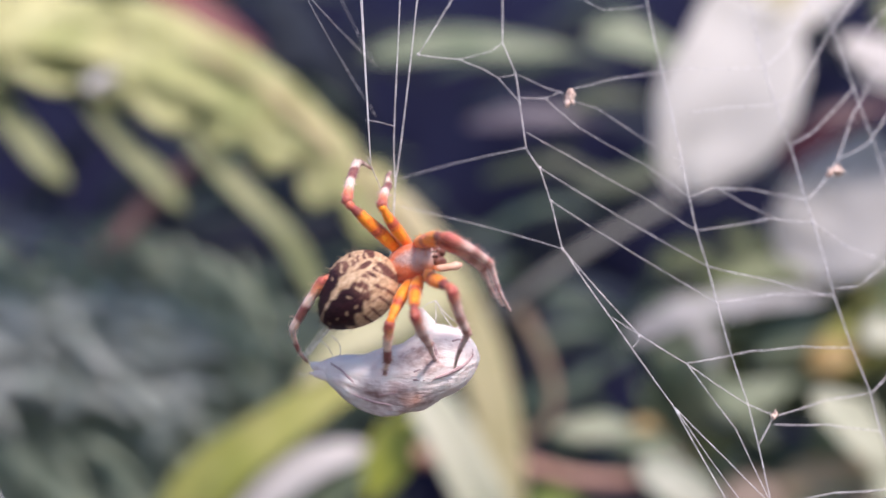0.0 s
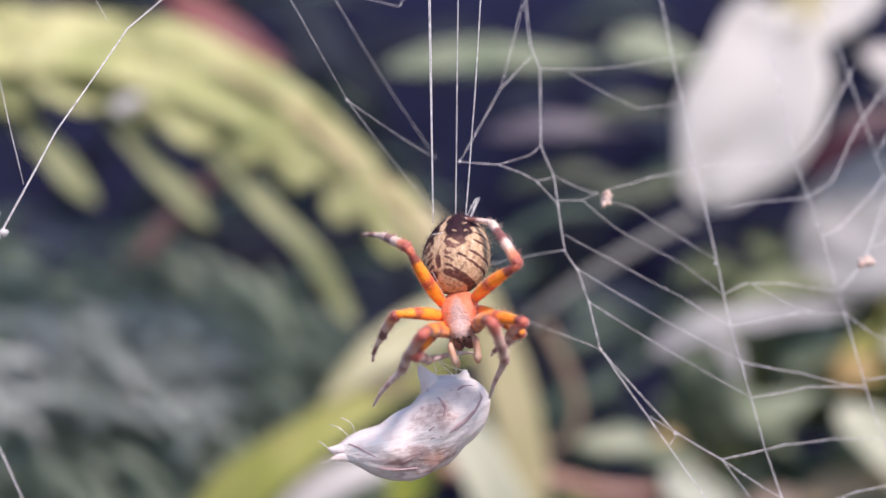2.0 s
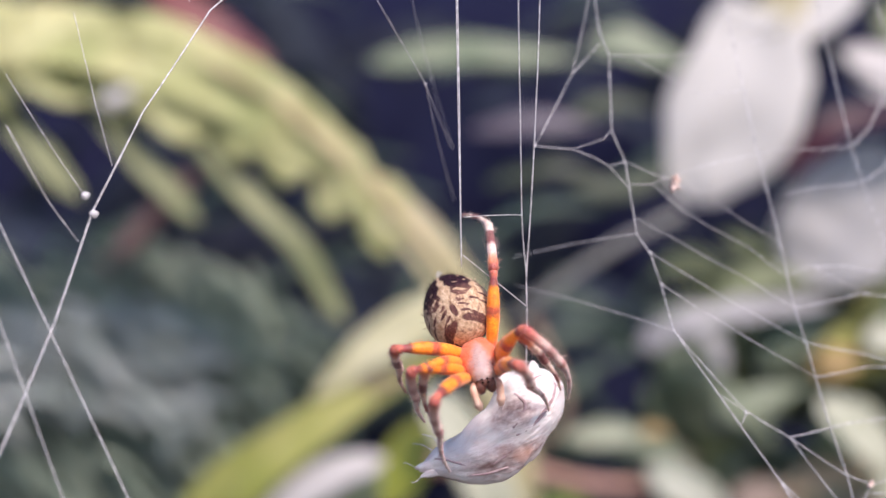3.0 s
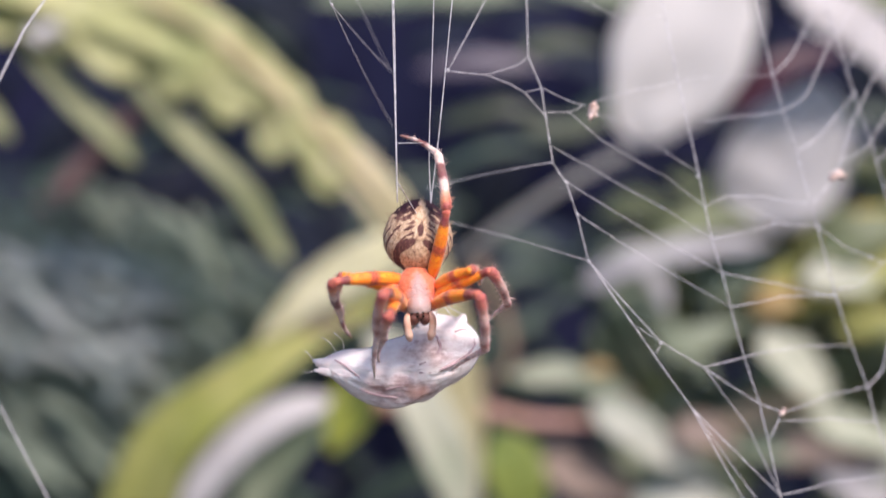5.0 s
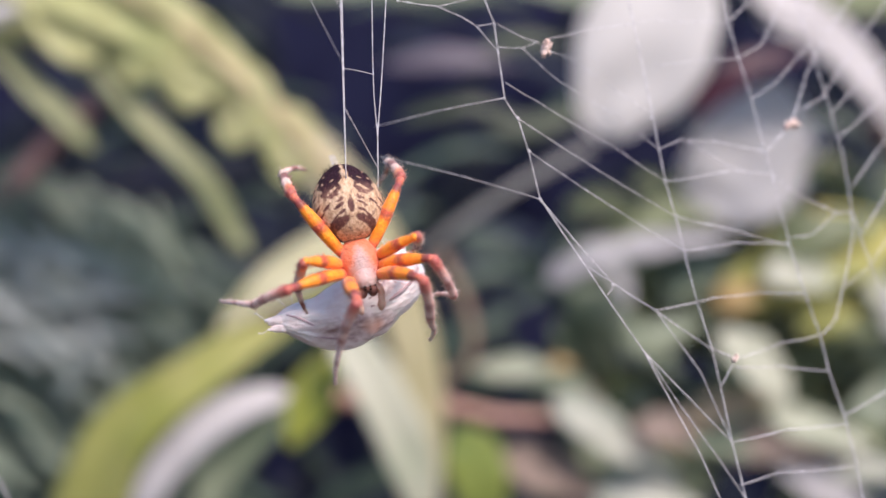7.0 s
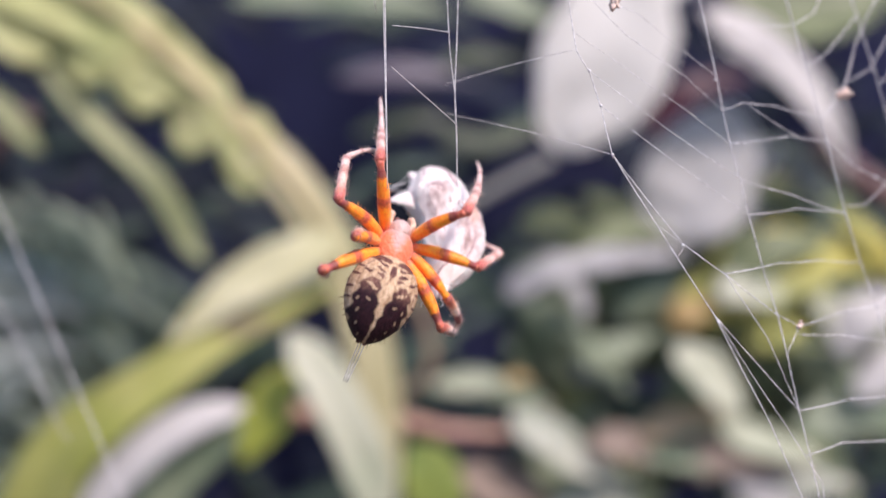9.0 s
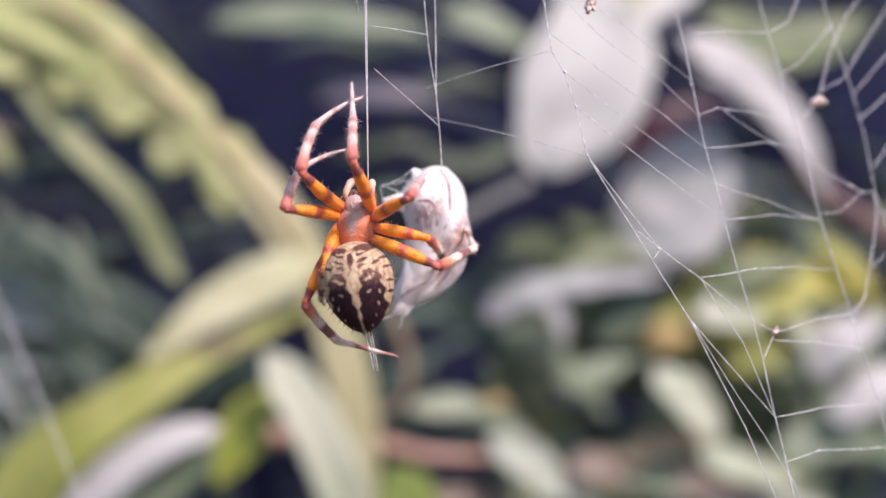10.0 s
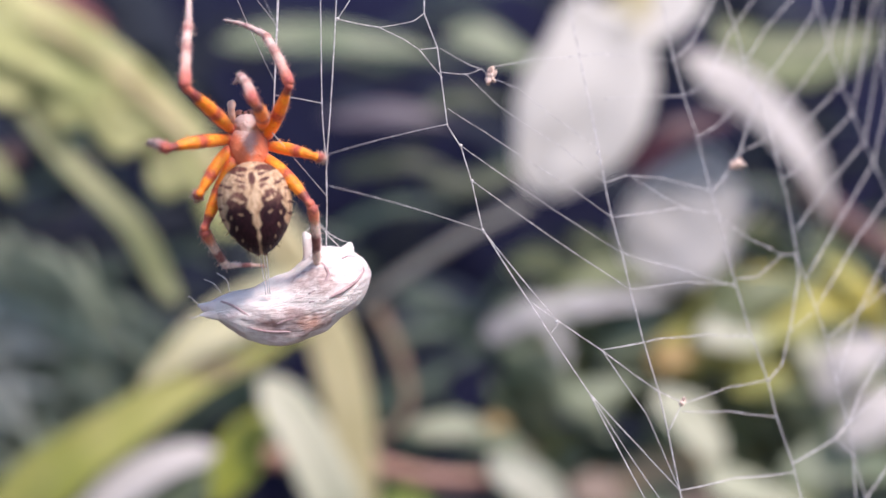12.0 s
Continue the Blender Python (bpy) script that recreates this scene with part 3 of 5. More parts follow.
leaf(herb, [(-11.2, 238, -57.6), (-20.6, 236, -75.5), (-27.6, 236, -90.8)], 17, M_LIME, seed=14)
leaf(herb, [(-12.7, 225, -43.3), (-0.3, 224, -60.2), (11.1, 224, -82.5), (17.9, 225, -103.3), (20.9, 228, -127.3)], 19, M_SAGE, seed=15, wave=0.06)
leaf(herb, [(36, 262, -91.5), (44.5, 260, -111.9), (49, 262, -138.3)], 24, M_GREEN, seed=16)
stem(herb, [(-22.8, 262, -78.5), (21.3, 262, -81.0), (50.3, 262, -88.0), (78.0, 264, -90.1)], 4.2, M_ROSESTEM, name="runner")
stem(herb, [(29.2, 258, -24.1), (38.7, 257, -43.9), (41.1, 256, -59.1), (34.0, 256, -70.0), (21.0, 257, -67.6)], 2.6, M_TENDRIL, name="tendril")
stem(herb, [(-10.5, 262, -127.5), (-4.1, 266, -146.7), (20, 285, -330), (15, 300, -700)], 4.0, M_STEM)

shrub = plant("pale_leaf_shrub", "shrub with large pale round leaves on grey stalks", "shrub", None)
leaf(shrub, [(87.6, 246, 19.5), (94.1, 244, 36.2), (104.6, 244, 60.8), (118.3, 248, 91.2)], 49, M_WHITE, profile=blunt, seed=21, facing=(0.15, -0.85, 0.5), rows=22, cols=6, fold=0.04, wave=0.05)
leaf(shrub, [(112.0, 250, 84.1), (124.6, 250, 94.6), (133.8, 252, 107.9)], 17, M_CREAM, seed=70)
leaf(shrub, [(122.9, 262, 86.6), (140.7, 260, 95.6), (154.8, 262, 112.2)], 26, M_WHITE, profile=oval, seed=22)
leaf(shrub, [(142.1, 275, -15.3), (156.7, 272, 13.3), (174.1, 275, 45.2)], 46, M_PALEGREY, profile=oval, seed=23, fold=0.05, wave=0.1)
leaf(shrub, [(164.3, 277, 0.1), (177.9, 276, 15.0), (196.3, 277, 27.7)], 19, M_GREY, seed=90, wave=0.1)
leaf(shrub, [(150.9, 262, 80.2), (178.5, 260, 65.2), (201.5, 260, 43.1), (221.4, 262, 12.2)], 25, M_SILVER, seed=24)
leaf(shrub, [(69.3, 256, -34.7), (88.5, 253, -24.7), (113.3, 252, -20.2), (145.5, 255, -19.0)], 16, M_DULL, profile=torn, seed=25, rows=30, wave=0.12)
leaf(shrub, [(92.7, 252, -25.7), (98.2, 251, -34.4), (101.0, 250, -45.1)], 8, M_DULL, seed=33, wave=0.1)
leaf(shrub, [(201.6, 262, -32.8), (213.4, 260, -46.6), (221.6, 260, -67.8)], 17, M_SAGE, seed=35)
leaf(shrub, [(197.6, 262, -93.4), (224.5, 260, -85.4), (266.0, 262, -95.3)], 18, M_MUTED, seed=36)
leaf(shrub, [(164.4, 263, -26.0), (183.0, 261, -16.5), (211.5, 262, -11.6)], 20, M_OLIVE, seed=37)
leaf(shrub, [(157.2, 258, -34.7), (173.1, 256, -32.3), (191.7, 258, -39.3)], 17, M_SAGE, seed=38)
leaf(shrub, [(119.3, 262, -91.3), (147.2, 260, -98.3), (185.2, 262, -104.7)], 20, M_MUTED, seed=39)
leaf(shrub, [(209.8, 258, -57.9), (223.6, 256, -43.8), (248.3, 258, -34.7)], 20, M_GREY, seed=53)
leaf(shrub, [(184.4, 262, -58.3), (200.8, 260, -53.5), (220.2, 262, -58.7)], 15, M_OLIVE, seed=54)
leaf(shrub, [(160.6, 258, -89.1), (181.7, 256, -96.0), (208.1, 258, -104.3)], 16, M_SAGE, seed=55)
leaf(shrub, [(219.1, 270, -2.2), (239.4, 268, -16.3), (254.8, 270, -40.8)], 14, M_YELLOW, seed=56)
leaf(shrub, [(163.7, 262, -100.5), (182.0, 260, -114.6), (207.7, 262, -135.2)], 26, M_GREY, seed=40)
leaf(shrub, [(146.2, 268, -47.3), (176.0, 266, -30.8), (209.0, 266, -18.9), (253.1, 268, -25.9)], 44, M_YELLOW, seed=26, wave=0.09, profile=jagged)
leaf(shrub, [(139.9, 262, -46.5), (148.6, 260, -41.7), (161.7, 262, -40.9)], 13, M_ORANGE, seed=27)
leaf(shrub, [(136.0, 248, -54.4), (150.5, 246, -66.6), (165.7, 248, -80.9)], 21, M_SAGE, profile=oval, seed=28, wave=0.08)
leaf(shrub, [(217.6, 252, -77.7), (237.6, 250, -61.5), (267.8, 252, -52.9)], 16, M_SILVER, seed=29)
leaf(shrub, [(74.6, 262, -81.1), (87.2, 260, -89.7), (103.8, 260, -101.3), (126.9, 262, -115.0)], 18, M_PALESAGE, seed=30, wave=0.12, rows=22)
leaf(shrub, [(42.5, 263, -69.0), (57.7, 261, -70.1), (74.9, 262, -69.6)], 8, M_FADED, seed=73)
leaf(shrub, [(102.1, 264, -59.2), (118.0, 262, -55.7), (138.2, 264, -51.7)], 10, M_MUTED, seed=74)
leaf(shrub, [(54.5, 268, -105.2), (73.7, 267, -112.7), (98.6, 268, -125.2)], 21, M_ROSE, seed=95, wave=0.12)
leaf(shrub, [(90.6, 266, -124.8), (114.9, 265, -123.2), (139.6, 266, -132.1)], 16, M_PALESAGE, seed=96, wave=0.12)
leaf(shrub, [(176.6, 266, -56.2), (192.1, 265, -46.2), (210.6, 266, -51.5)], 22, M_YELLOW, seed=97, wave=0.12)
leaf(shrub, [(65.7, 276, -75.2), (80.9, 276, -79.0), (98.8, 276, -83.9)], 12, M_ROSE, seed=98, wave=0.12)
leaf(shrub, [(103.7, 278, -57.7), (118.5, 278, -66.1), (132.3, 278, -80.4)], 14, M_MUTED, seed=99, wave=0.12)
leaf(shrub, [(105.3, 258, -94.1), (121.5, 257, -94.5), (139.0, 258, -104.5)], 16, M_ROSE, seed=75)
leaf(shrub, [(126.6, 258, -91.5), (143.0, 257, -85.5), (163.2, 258, -83.5)], 13, M_TAN, seed=76)
leaf(shrub, [(143.4, 257, -105.6), (167.5, 256, -99.4), (199.0, 257, -109.1)], 17, M_ROSE, seed=77)
leaf(shrub, [(173.4, 266, -115.3), (198.3, 264, -113.4), (232.1, 266, -119.2)], 13, M_PALESAGE, seed=78)
leaf(shrub, [(72.5, 266, -70.2), (78.3, 266, -68.6), (84.1, 266, -70.5)], 6, M_ORANGE, seed=79)
leaf(shrub, [(102.8, 268, -18.7), (121.9, 268, -9.3), (144.2, 268, -11.4)], 13, M_OLIVE, seed=80)
leaf(shrub, [(42.3, 268, -72.7), (64.8, 266, -70.7), (92.4, 266, -80.7)], 13, M_MUTED, seed=31)
leaf(shrub, [(155.5, 262, 70.8), (171.8, 260, 66.0), (198.7, 262, 46.7)], 30, M_SILVER, seed=32)
stem(shrub, [(84.7, 248, 16.9), (59.9, 252, 3.6), (34.8, 258, -13.4), (22.1, 264, -24.5)], 2.2, M_GREYSTEM, name="stalk", thin=1.0)
stem(shrub, [(213.8, 275, 29.4), (237.7, 278, 12.9), (278.8, 280, -6.4)], 6.0, M_DIMSTEM, name="stalk", thin=1.0)
stem(shrub, [(181.5, 286, -145.7), (181.4, 290, -170.5), (150, 300, -400), (140, 310, -700)], 5.0, M_STEM)

back = plant("hedge_plant", "dull green bush with long level leaves", "bush", None)
leaf(back, [(-37.9, 340, 91.6), (12.6, 335, 95.0), (63.3, 340, 93.2)], 21, M_MUTED, seed=41)
leaf(back, [(70.3, 350, 103.5), (91.0, 345, 99.5), (122.0, 350, 89.6)], 26, M_MUTED, seed=42)
leaf(back, [(9.9, 345, 59.5), (44.5, 340, 62.6), (82.7, 345, 60.5)], 14, M_MAUVE, seed=43)
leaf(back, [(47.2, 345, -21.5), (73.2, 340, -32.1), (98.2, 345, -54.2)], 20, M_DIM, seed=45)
leaf(back, [(-122.0, 282, 111.2), (-98.6, 280, 95.6), (-71.7, 282, 79.9)], 17, M_RED, seed=46)
leaf(back, [(155.1, 330, 35.8), (179.0, 325, 57.0), (212.4, 330, 66.6)], 16, M_MAROON, seed=48)
leaf(back, [(203.5, 340, 110.1), (244.0, 335, 97.1), (300.7, 340, 116.0)], 40, M_OLIVE, seed=49)
leaf(back, [(-144.4, 330, -35.2), (-122.3, 325, -63.2), (-95.3, 330, -82.3)], 14, M_DIM, seed=52)
leaf(back, [(60, 345, 66), (79, 343, 72), (102, 345, 69)], 12, M_DUSK, seed=91)
leaf(back, [(58, 348, 34), (86, 346, 31), (114, 348, 43)], 14, M_DUSK, seed=92)
leaf(back, [(18.5, 348, 33), (46, 346, 41), (73.5, 348, 38)], 11, M_DUSK, seed=93)
stem(back, [(51.7, 360, -171.8), (54.2, 380, -204.7), (40, 390, -700)], 5.0, M_STEM)
leaf(back, [(-124.9, 294, -84.4), (-112.6, 293, -70.0), (-103.4, 294, -58.4)], 9, M_HAZE, seed=86)
leaf(back, [(-122.8, 345, -52.9), (-92.0, 340, -41.8), (-66.2, 345, -45.1)], 15, M_DIM, seed=87)
stem(back, [(-165.1, 330, -11.7), (-150.7, 330, 3.8), (-134.3, 332, 23.3), (-119.7, 336, 38.0)], 5.0, M_DIMSTEM, name="stalk", thin=0.9)
# Pale stub added to stand for one small blurred bright spot.
spot_stub = stem(back, [(-112.9, 205, 51.8), (-109.6, 205, 53.8), (-105.0, 205, 55.9)], 3.2, M_WHITE, name="blurred_spot", thin=0.8)

# ---- the web ----
def web_y(x, z):
    return -9.80 + 0.2615 * x + 0.2085 * z


web = tagged(new("spider_web"), "torn orb web of fine white silk threads", "spider web")


OUTER = 14.0


def thread(points, radius=0.055, name="thread", rise=0):
    """One silk thread through (x, z) points on the web's plane; rise lengthens its first end."""
    pts = [Vector((x, web_y(x, z), z)) for x, z in points]
    if rise:
        pts[0] = pts[0] + (pts[0] - pts[1]).normalized() * rise
    line = [mm(*pts[0])]
    for i, (a, b) in enumerate(zip(pts, pts[1:])):
        sag = Vector((0, 0, -0.012 * (b - a).length * abs((b - a).normalized().x)))
        for s in range(1, 5):
            u = s / 4
            line.append(mm(*(a.lerp(b, u) + sag * math.sin(math.pi * u))))
    # the outer spiral is laid with stouter silk than the torn middle
    stout = 0.53 + 0.25 * min(1, max(0, (sum(q[0] for q in points) / len(points) - OUTER) / 8))
    v, f = tube(line, stout * radius * MM, 5)
    pieces(name, v, f, M_SILK, web)


# outer thread and the guys that run down from it
thread([(3.94, 31.09), (4.38, 26.09), (5.17, 24.04), (5.03, 17.17), (6.11, 14.45), (6.45, 11.26), (6.83, 8.11), (7.95, 6.42), (8.79, 3.65), (9.64, -0.35)], 0.08, rise=60)
thread([(9.62, -0.04), (13.54, -5.79), (18.32, -12.66), (23.12, -21.36), (26.66, -29.24)], 0.07)
thread([(9.62, -0.04), (11.71, -2.51), (15.73, -6.96), (19.73, -9.44), (24.63, -12.75), (27.18, -13.88)], 0.06)
thread([(13.55, -5.57), (15.98, -7.14), (15.18, -8.00)], 0.05)
thread([(19.73, -9.44), (23.64, -14.70), (26.33, -20.73)], 0.045)
thread([(18.47, -12.80), (22.65, -17.04), (26.33, -20.73)], 0.05)
thread([(18.47, -12.80), (21.56, -17.39), (24.86, -21.87), (28.13, -26.58), (28.41, -33.27)], 0.045)
# radii
thread([(17.09, 28.68), (17.86, 23.25), (18.50, 18.73), (20.54, 6.93), (20.89, 4.24), (21.36, 1.43), (22.15, -1.58), (22.77, -4.58), (23.68, -8.64), (24.90, -12.77), (25.57, -16.15), (26.33, -20.73), (27.19, -24.77), (27.88, -29.07), (28.41, -33.27)], 0.06, rise=50)
thread([(27.90, 23.38), (28.97, 16.14), (29.78, 12.76), (30.88, 9.16), (31.95, 4.04), (32.50, 2.12), (33.89, -4.39), (35.10, -8.68), (36.43, -12.46), (37.06, -15.65), (38.39, -19.71), (39.25, -23.88), (40.15, -29.90), (40.53, -35.26)], 0.065, rise=50)
thread([(35.43, 23.99), (37.83, 14.93), (39.55, 9.27), (40.80, 3.92), (41.28, -1.37), (42.87, -6.30), (43.86, -9.14), (45.16, -16.74), (45.99, -21.22), (47.02, -25.65)], 0.06, rise=50)
thread([(47.23, 26.44), (48.28, 19.89), (49.52, 15.85), (50.54, 12.99), (51.72, 10.16), (52.62, 8.01), (54.12, 4.80), (57.77, -5.06)], 0.06, rise=50)
thread([(56.64, 27.93), (55.86, 20.83), (55.84, 13.46), (59.84, 5.95)], 0.055, rise=50)
# catching threads between the outer thread and the first radius
thread([(6.86, 9.53), (10.10, 7.81), (17.09, 4.05), (21.36, 1.43)], 0.05)
thread([(7.89, 6.59), (22.15, -1.58)], 0.05)
thread([(8.78, 3.85), (22.77, -4.58)], 0.05)
thread([(6.29, 14.45), (8.79, 13.32), (9.87, 13.11), (8.52, 12.49), (6.35, 12.44)], 0.05)
thread([(8.52, 12.49), (11.42, 10.03), (17.24, 6.92), (20.89, 4.24)], 0.045)
thread([(9.87, 13.11), (10.65, 12.48), (13.01, 11.81), (20.36, 7.28)], 0.045)
thread([(11.03, 13.43), (14.69, 14.48), (21.07, 15.74), (28.97, 16.14)], 0.045)
thread([(5.17, 24.04), (10.91, 24.25), (16.79, 25.38), (24.77, 27.25)], 0.05)
thread([(7.67, 23.77), (13.92, 20.66), (17.85, 21.28)], 0.045)
thread([(20.89, 4.24), (23.08, 5.09), (26.68, 5.04), (31.96, 4.20)], 0.05)
thread([(21.36, 1.43), (28.24, 2.46), (32.50, 2.12)], 0.05)
thread([(23.65, 5.03), (25.98, 3.76), (29.14, 2.40)], 0.04)
thread([(22.15, -1.58), (27.77, -2.80), (33.89, -4.39)], 0.05)
thread([(22.77, -4.58), (28.26, -3.96), (33.72, -4.14)], 0.05)
thread([(19.57, -9.43), (25.53, -8.64), (30.21, -8.43), (35.10, -8.68)], 0.05)
thread([(25.57, -16.15), (27.17, -13.97), (32.16, -12.89), (36.56, -12.47)], 0.05)
thread([(27.11, -14.60), (31.95, -14.88), (37.06, -15.65)], 0.05)
thread([(26.33, -20.73), (31.96, -20.27), (38.31, -20.36)], 0.055)
thread([(26.72, -24.31), (30.84, -23.69), (38.78, -24.08)], 0.055)
thread([(21.38, 11.69), (24.89, 12.28), (29.78, 12.76)], 0.045)
# beyond the second radius
thread([(28.96, 16.09), (31.22, 18.05), (34.29, 22.67), (35.90, 25.23)], 0.06)
thread([(29.78, 12.76), (32.45, 14.21), (35.63, 19.45), (39.58, 24.05), (41.25, 26.09)], 0.055)
thread([(30.87, 9.00), (33.35, 10.31), (38.16, 14.79)], 0.055)
thread([(37.53, 17.09), (40.24, 20.63), (44.08, 24.25), (46.54, 26.94)], 0.06)
thread([(31.95, 4.04), (33.83, 5.69), (35.55, 7.80), (37.47, 11.85), (39.98, 15.61), (46.93, 23.21), (47.77, 25.91)], 0.06)
thread([(35.70, 7.92), (38.88, 9.39), (41.73, 12.78), (48.28, 19.89), (50.17, 23.80), (51.37, 27.09)], 0.06)
thread([(39.86, 7.93), (44.06, 11.52), (49.52, 15.85), (51.99, 22.81), (53.41, 26.78)], 0.06)
thread([(40.32, 5.51), (46.35, 9.65), (50.54, 12.99), (54.00, 21.84), (55.93, 27.17)], 0.065)
thread([(41.43, 0.85), (44.87, 4.37), (51.72, 10.16), (55.24, 19.51), (58.89, 26.33)], 0.06)
thread([(41.99, -3.71), (46.61, 1.43), (52.62, 8.01), (55.91, 15.29), (59.50, 22.56)], 0.065)
thread([(42.85, -6.46), (48.56, -0.27), (54.12, 4.80), (59.27, 11.93)], 0.065)
thread([(44.45, -13.11), (47.83, -7.25), (52.96, -1.07), (59.84, 5.95)], 0.06)
thread([(43.79, -9.14), (47.88, -6.93), (52.40, -4.39), (58.62, -0.52)], 0.055)
thread([(45.16, -16.74), (47.51, -13.86), (51.57, -10.13), (57.77, -5.06)], 0.06)
thread([(45.16, -16.74), (51.01, -13.41), (56.84, -10.01)], 0.06)
thread([(45.54, -24.06), (49.75, -20.80), (55.54, -16.88)], 0.06)
thread([(39.54, -8.44), (42.48, -6.66)], 0.045)
thread([(32.50, 2.12), (35.47, 0.07), (38.10, -0.91), (39.43, -1.45), (41.28, -1.37)], 0.055)
thread([(33.97, -3.64), (36.35, -3.48), (39.43, -1.50)], 0.05)
thread([(36.41, -12.65), (38.26, -11.22), (39.79, -7.54), (41.20, -3.46), (41.15, -1.27)], 0.065)
thread([(38.41, -19.62), (43.75, -17.87), (45.16, -16.74)], 0.075)
thread([(43.60, -17.91), (45.49, -19.52), (45.27, -24.03)], 0.06)
# long upright lines that carry the spider
thread([(-16.05, 29.89), (-11.12, 20.78)], 0.045, rise=60)
thread([(-14.2, 33.2), (-12.58, 30.10)], 0.045, rise=60)
thread([(-12.58, 30.10), (-9.74, 29.66), (-6.95, 29.10), (-6.24, 30.22)], 0.05)
thread([(4.33, 25.05), (1.64, 22.13), (-1.92, 15.72)], 0.06)
thread([(3.78, 30.02), (2.53, 25.24), (1.64, 22.13)], 0.045)
thread([(-1.92, 15.72), (1.37, 15.50), (3.34, 14.78), (4.57, 14.10), (6.49, 11.99)], 0.06)
thread([(1.37, 15.50), (4.17, 16.41), (5.03, 17.17)], 0.05)
thread([(4.57, 14.10), (6.11, 14.45)], 0.045)
# slack lines on the open side
thread([(-25.04, 29.35), (-27.96, 26.10), (-32.41, 17.78), (-35.41, 10.31), (-37.43, 2.31), (-40.78, -7.97)], 0.12, rise=60)
thread([(-37.54, 25.41), (-35.61, 18.16), (-34.30, 13.66)], 0.045)
thread([(-41.70, 20.40), (-38.33, 14.92), (-35.93, 11.35)], 0.045)
thread([(-41.39, 16.57), (-38.43, 11.17), (-36.19, 8.06)], 0.05)
thread([(-31.00, 29.46), (-29.44, 26.73)], 0.045)


def knot(x, z, r=0.13):
    """A small lump of silk where threads meet."""
    bm = bmesh.new()
    bmesh.ops.create_icosphere(bm, subdivisions=2, radius=r * MM)
    for v in bm.verts:
        v.co = v.co * (1 + 0.35 * noise.noise(v.co * 9000 + Vector((x, z, 0)))) + mm(x, web_y(x, z) - 0.05, z)
    part("knot", bm, M_SILK, web)


for x, z in ((9.62, -0.04), (32.50, 2.12), (38.10, -0.91), (20.34, 6.89), (45.16, -16.74), (7.89, 6.59), (8.78, 3.85), (48.28, 19.89), (15.72, -7.13), (-11.12, 20.78), (-1.92, 15.72)):
    knot(x, z)
for x, z in ((-35.93, 11.44), (-35.29, 10.10)):
    knot(x, z, 0.3)


def guy(points, radius=0.07):
    """A holding thread out to the plants."""
    v, f = tube([mm(*q) for q in points], radius * MM, 5)
    pieces("guy_thread", v, f, M_SILK, web)


x, z = (26.66, -29.24)
guy([(x, web_y(x, z), z), (100, 180, -230), (147, 303, -402)])
x, z = (-40.78, -7.97)
guy([(x, web_y(x, z), z), (-40, 150, -250), (19, 287, -336)])


def caught_bit(x, z, size, turn, label):
    """A crumb of husk that hangs in the threads."""
    bm = bmesh.new()
    bmesh.ops.create_icosphere(bm, subdivisions=4, radius=size * MM)
    for v in bm.verts:
        d = v.co.normalized()
        pinch = 0.55 + 0.45 * abs(d.z)
        v.co = Vector((d.x * pinch, d.y * pinch, d.z * 1.15)) * size * MM * (0.75 + 0.7 * noise.noise(d * 1.9 + Vector((turn, 0, 0))) + 0.3 * noise.noise(d * 5))
    ob = part("plant_crumb", bm, M_HUSK, None)
    ob.matrix_basis = Matrix.Translation(mm(x, web_y(x, z) - 0.1, z)) @ pose(0, 0, 0, 0, turn, 0)
    tagged(ob, label, "debris", "crumbs caught in the web")


caught_bit(*(10.65, 12.57), 0.72, 15, "pinkish husk crumb caught in the web")
caught_bit(*(35.11, 6.76), 0.7, 80, "pale seed crumb caught in the web")
caught_bit(*(27.18, -13.88), 0.38, 40, "small pale crumb caught in the web")

# ---- the spider ----
def ball(bm, centre, size, matrix=None, shape=None, seg=24, rings=16):
    g = bmesh.ops.create_uvsphere(bm, u_segments=seg, v_segments=rings, radius=1.0)
    for v in g["verts"]:
        c = v.co.copy()
        if shape:
            c = shape(c)
        c = Vector((c.x * size[0], c.y * size[1], c.z * size[2]))
        if matrix:
            c = matrix @ c
        v.co = (c + Vector(centre)) * MM
    return g["verts"]


def add_hairs(bm, count, length, seed, forward=0.5, keep=None):
    """Fine stiff hairs drawn out of the skin: each grows from one small face."""
    rng = random.Random(seed)
    bm.normal_update()
    bm.faces.ensure_lookup_table()
    pool = [f for f in bm.faces if len(f.verts) == 4 and (keep is None or keep(f.calc_center_median() / MM))]
    for f in rng.sample(pool, min(count, len(pool))):
        c = f.calc_center_median()
        nrm = f.normal.copy()
        d = (nrm + Vector((rng.uniform(-0.4, 0.4), forward + rng.uniform(-0.4, 0.4), rng.uniform(-0.4, 0.4)))).normalized()
        rim = list(f.verts)
        inner = [bm.verts.new(c + (v.co - c).normalized() * 0.022 * MM + nrm * 0.01 * MM) for v in rim]
        tip = bm.verts.new(c + d * length * rng.uniform(0.5, 1.3) * MM)
        bm.faces.remove(f)
        n = len(rim)
        for i in range(n):
            e = (i + 1) % n
            bm.faces.new((rim[i], rim[e], inner[e], inner[i]))
            bm.faces.new((inner[i], inner[e], tip))


UPPER, SHIN, FOOT = 5.4, 4.7, 4.4
SHIN_LABEL = ("pale pink hairy shin",) * 2 + ("banded rusty and cream shin",) * 2
FOOT_LABEL = ("thin pale pink foot",) * 2 + ("thin cream foot with a dark ring",) * 2
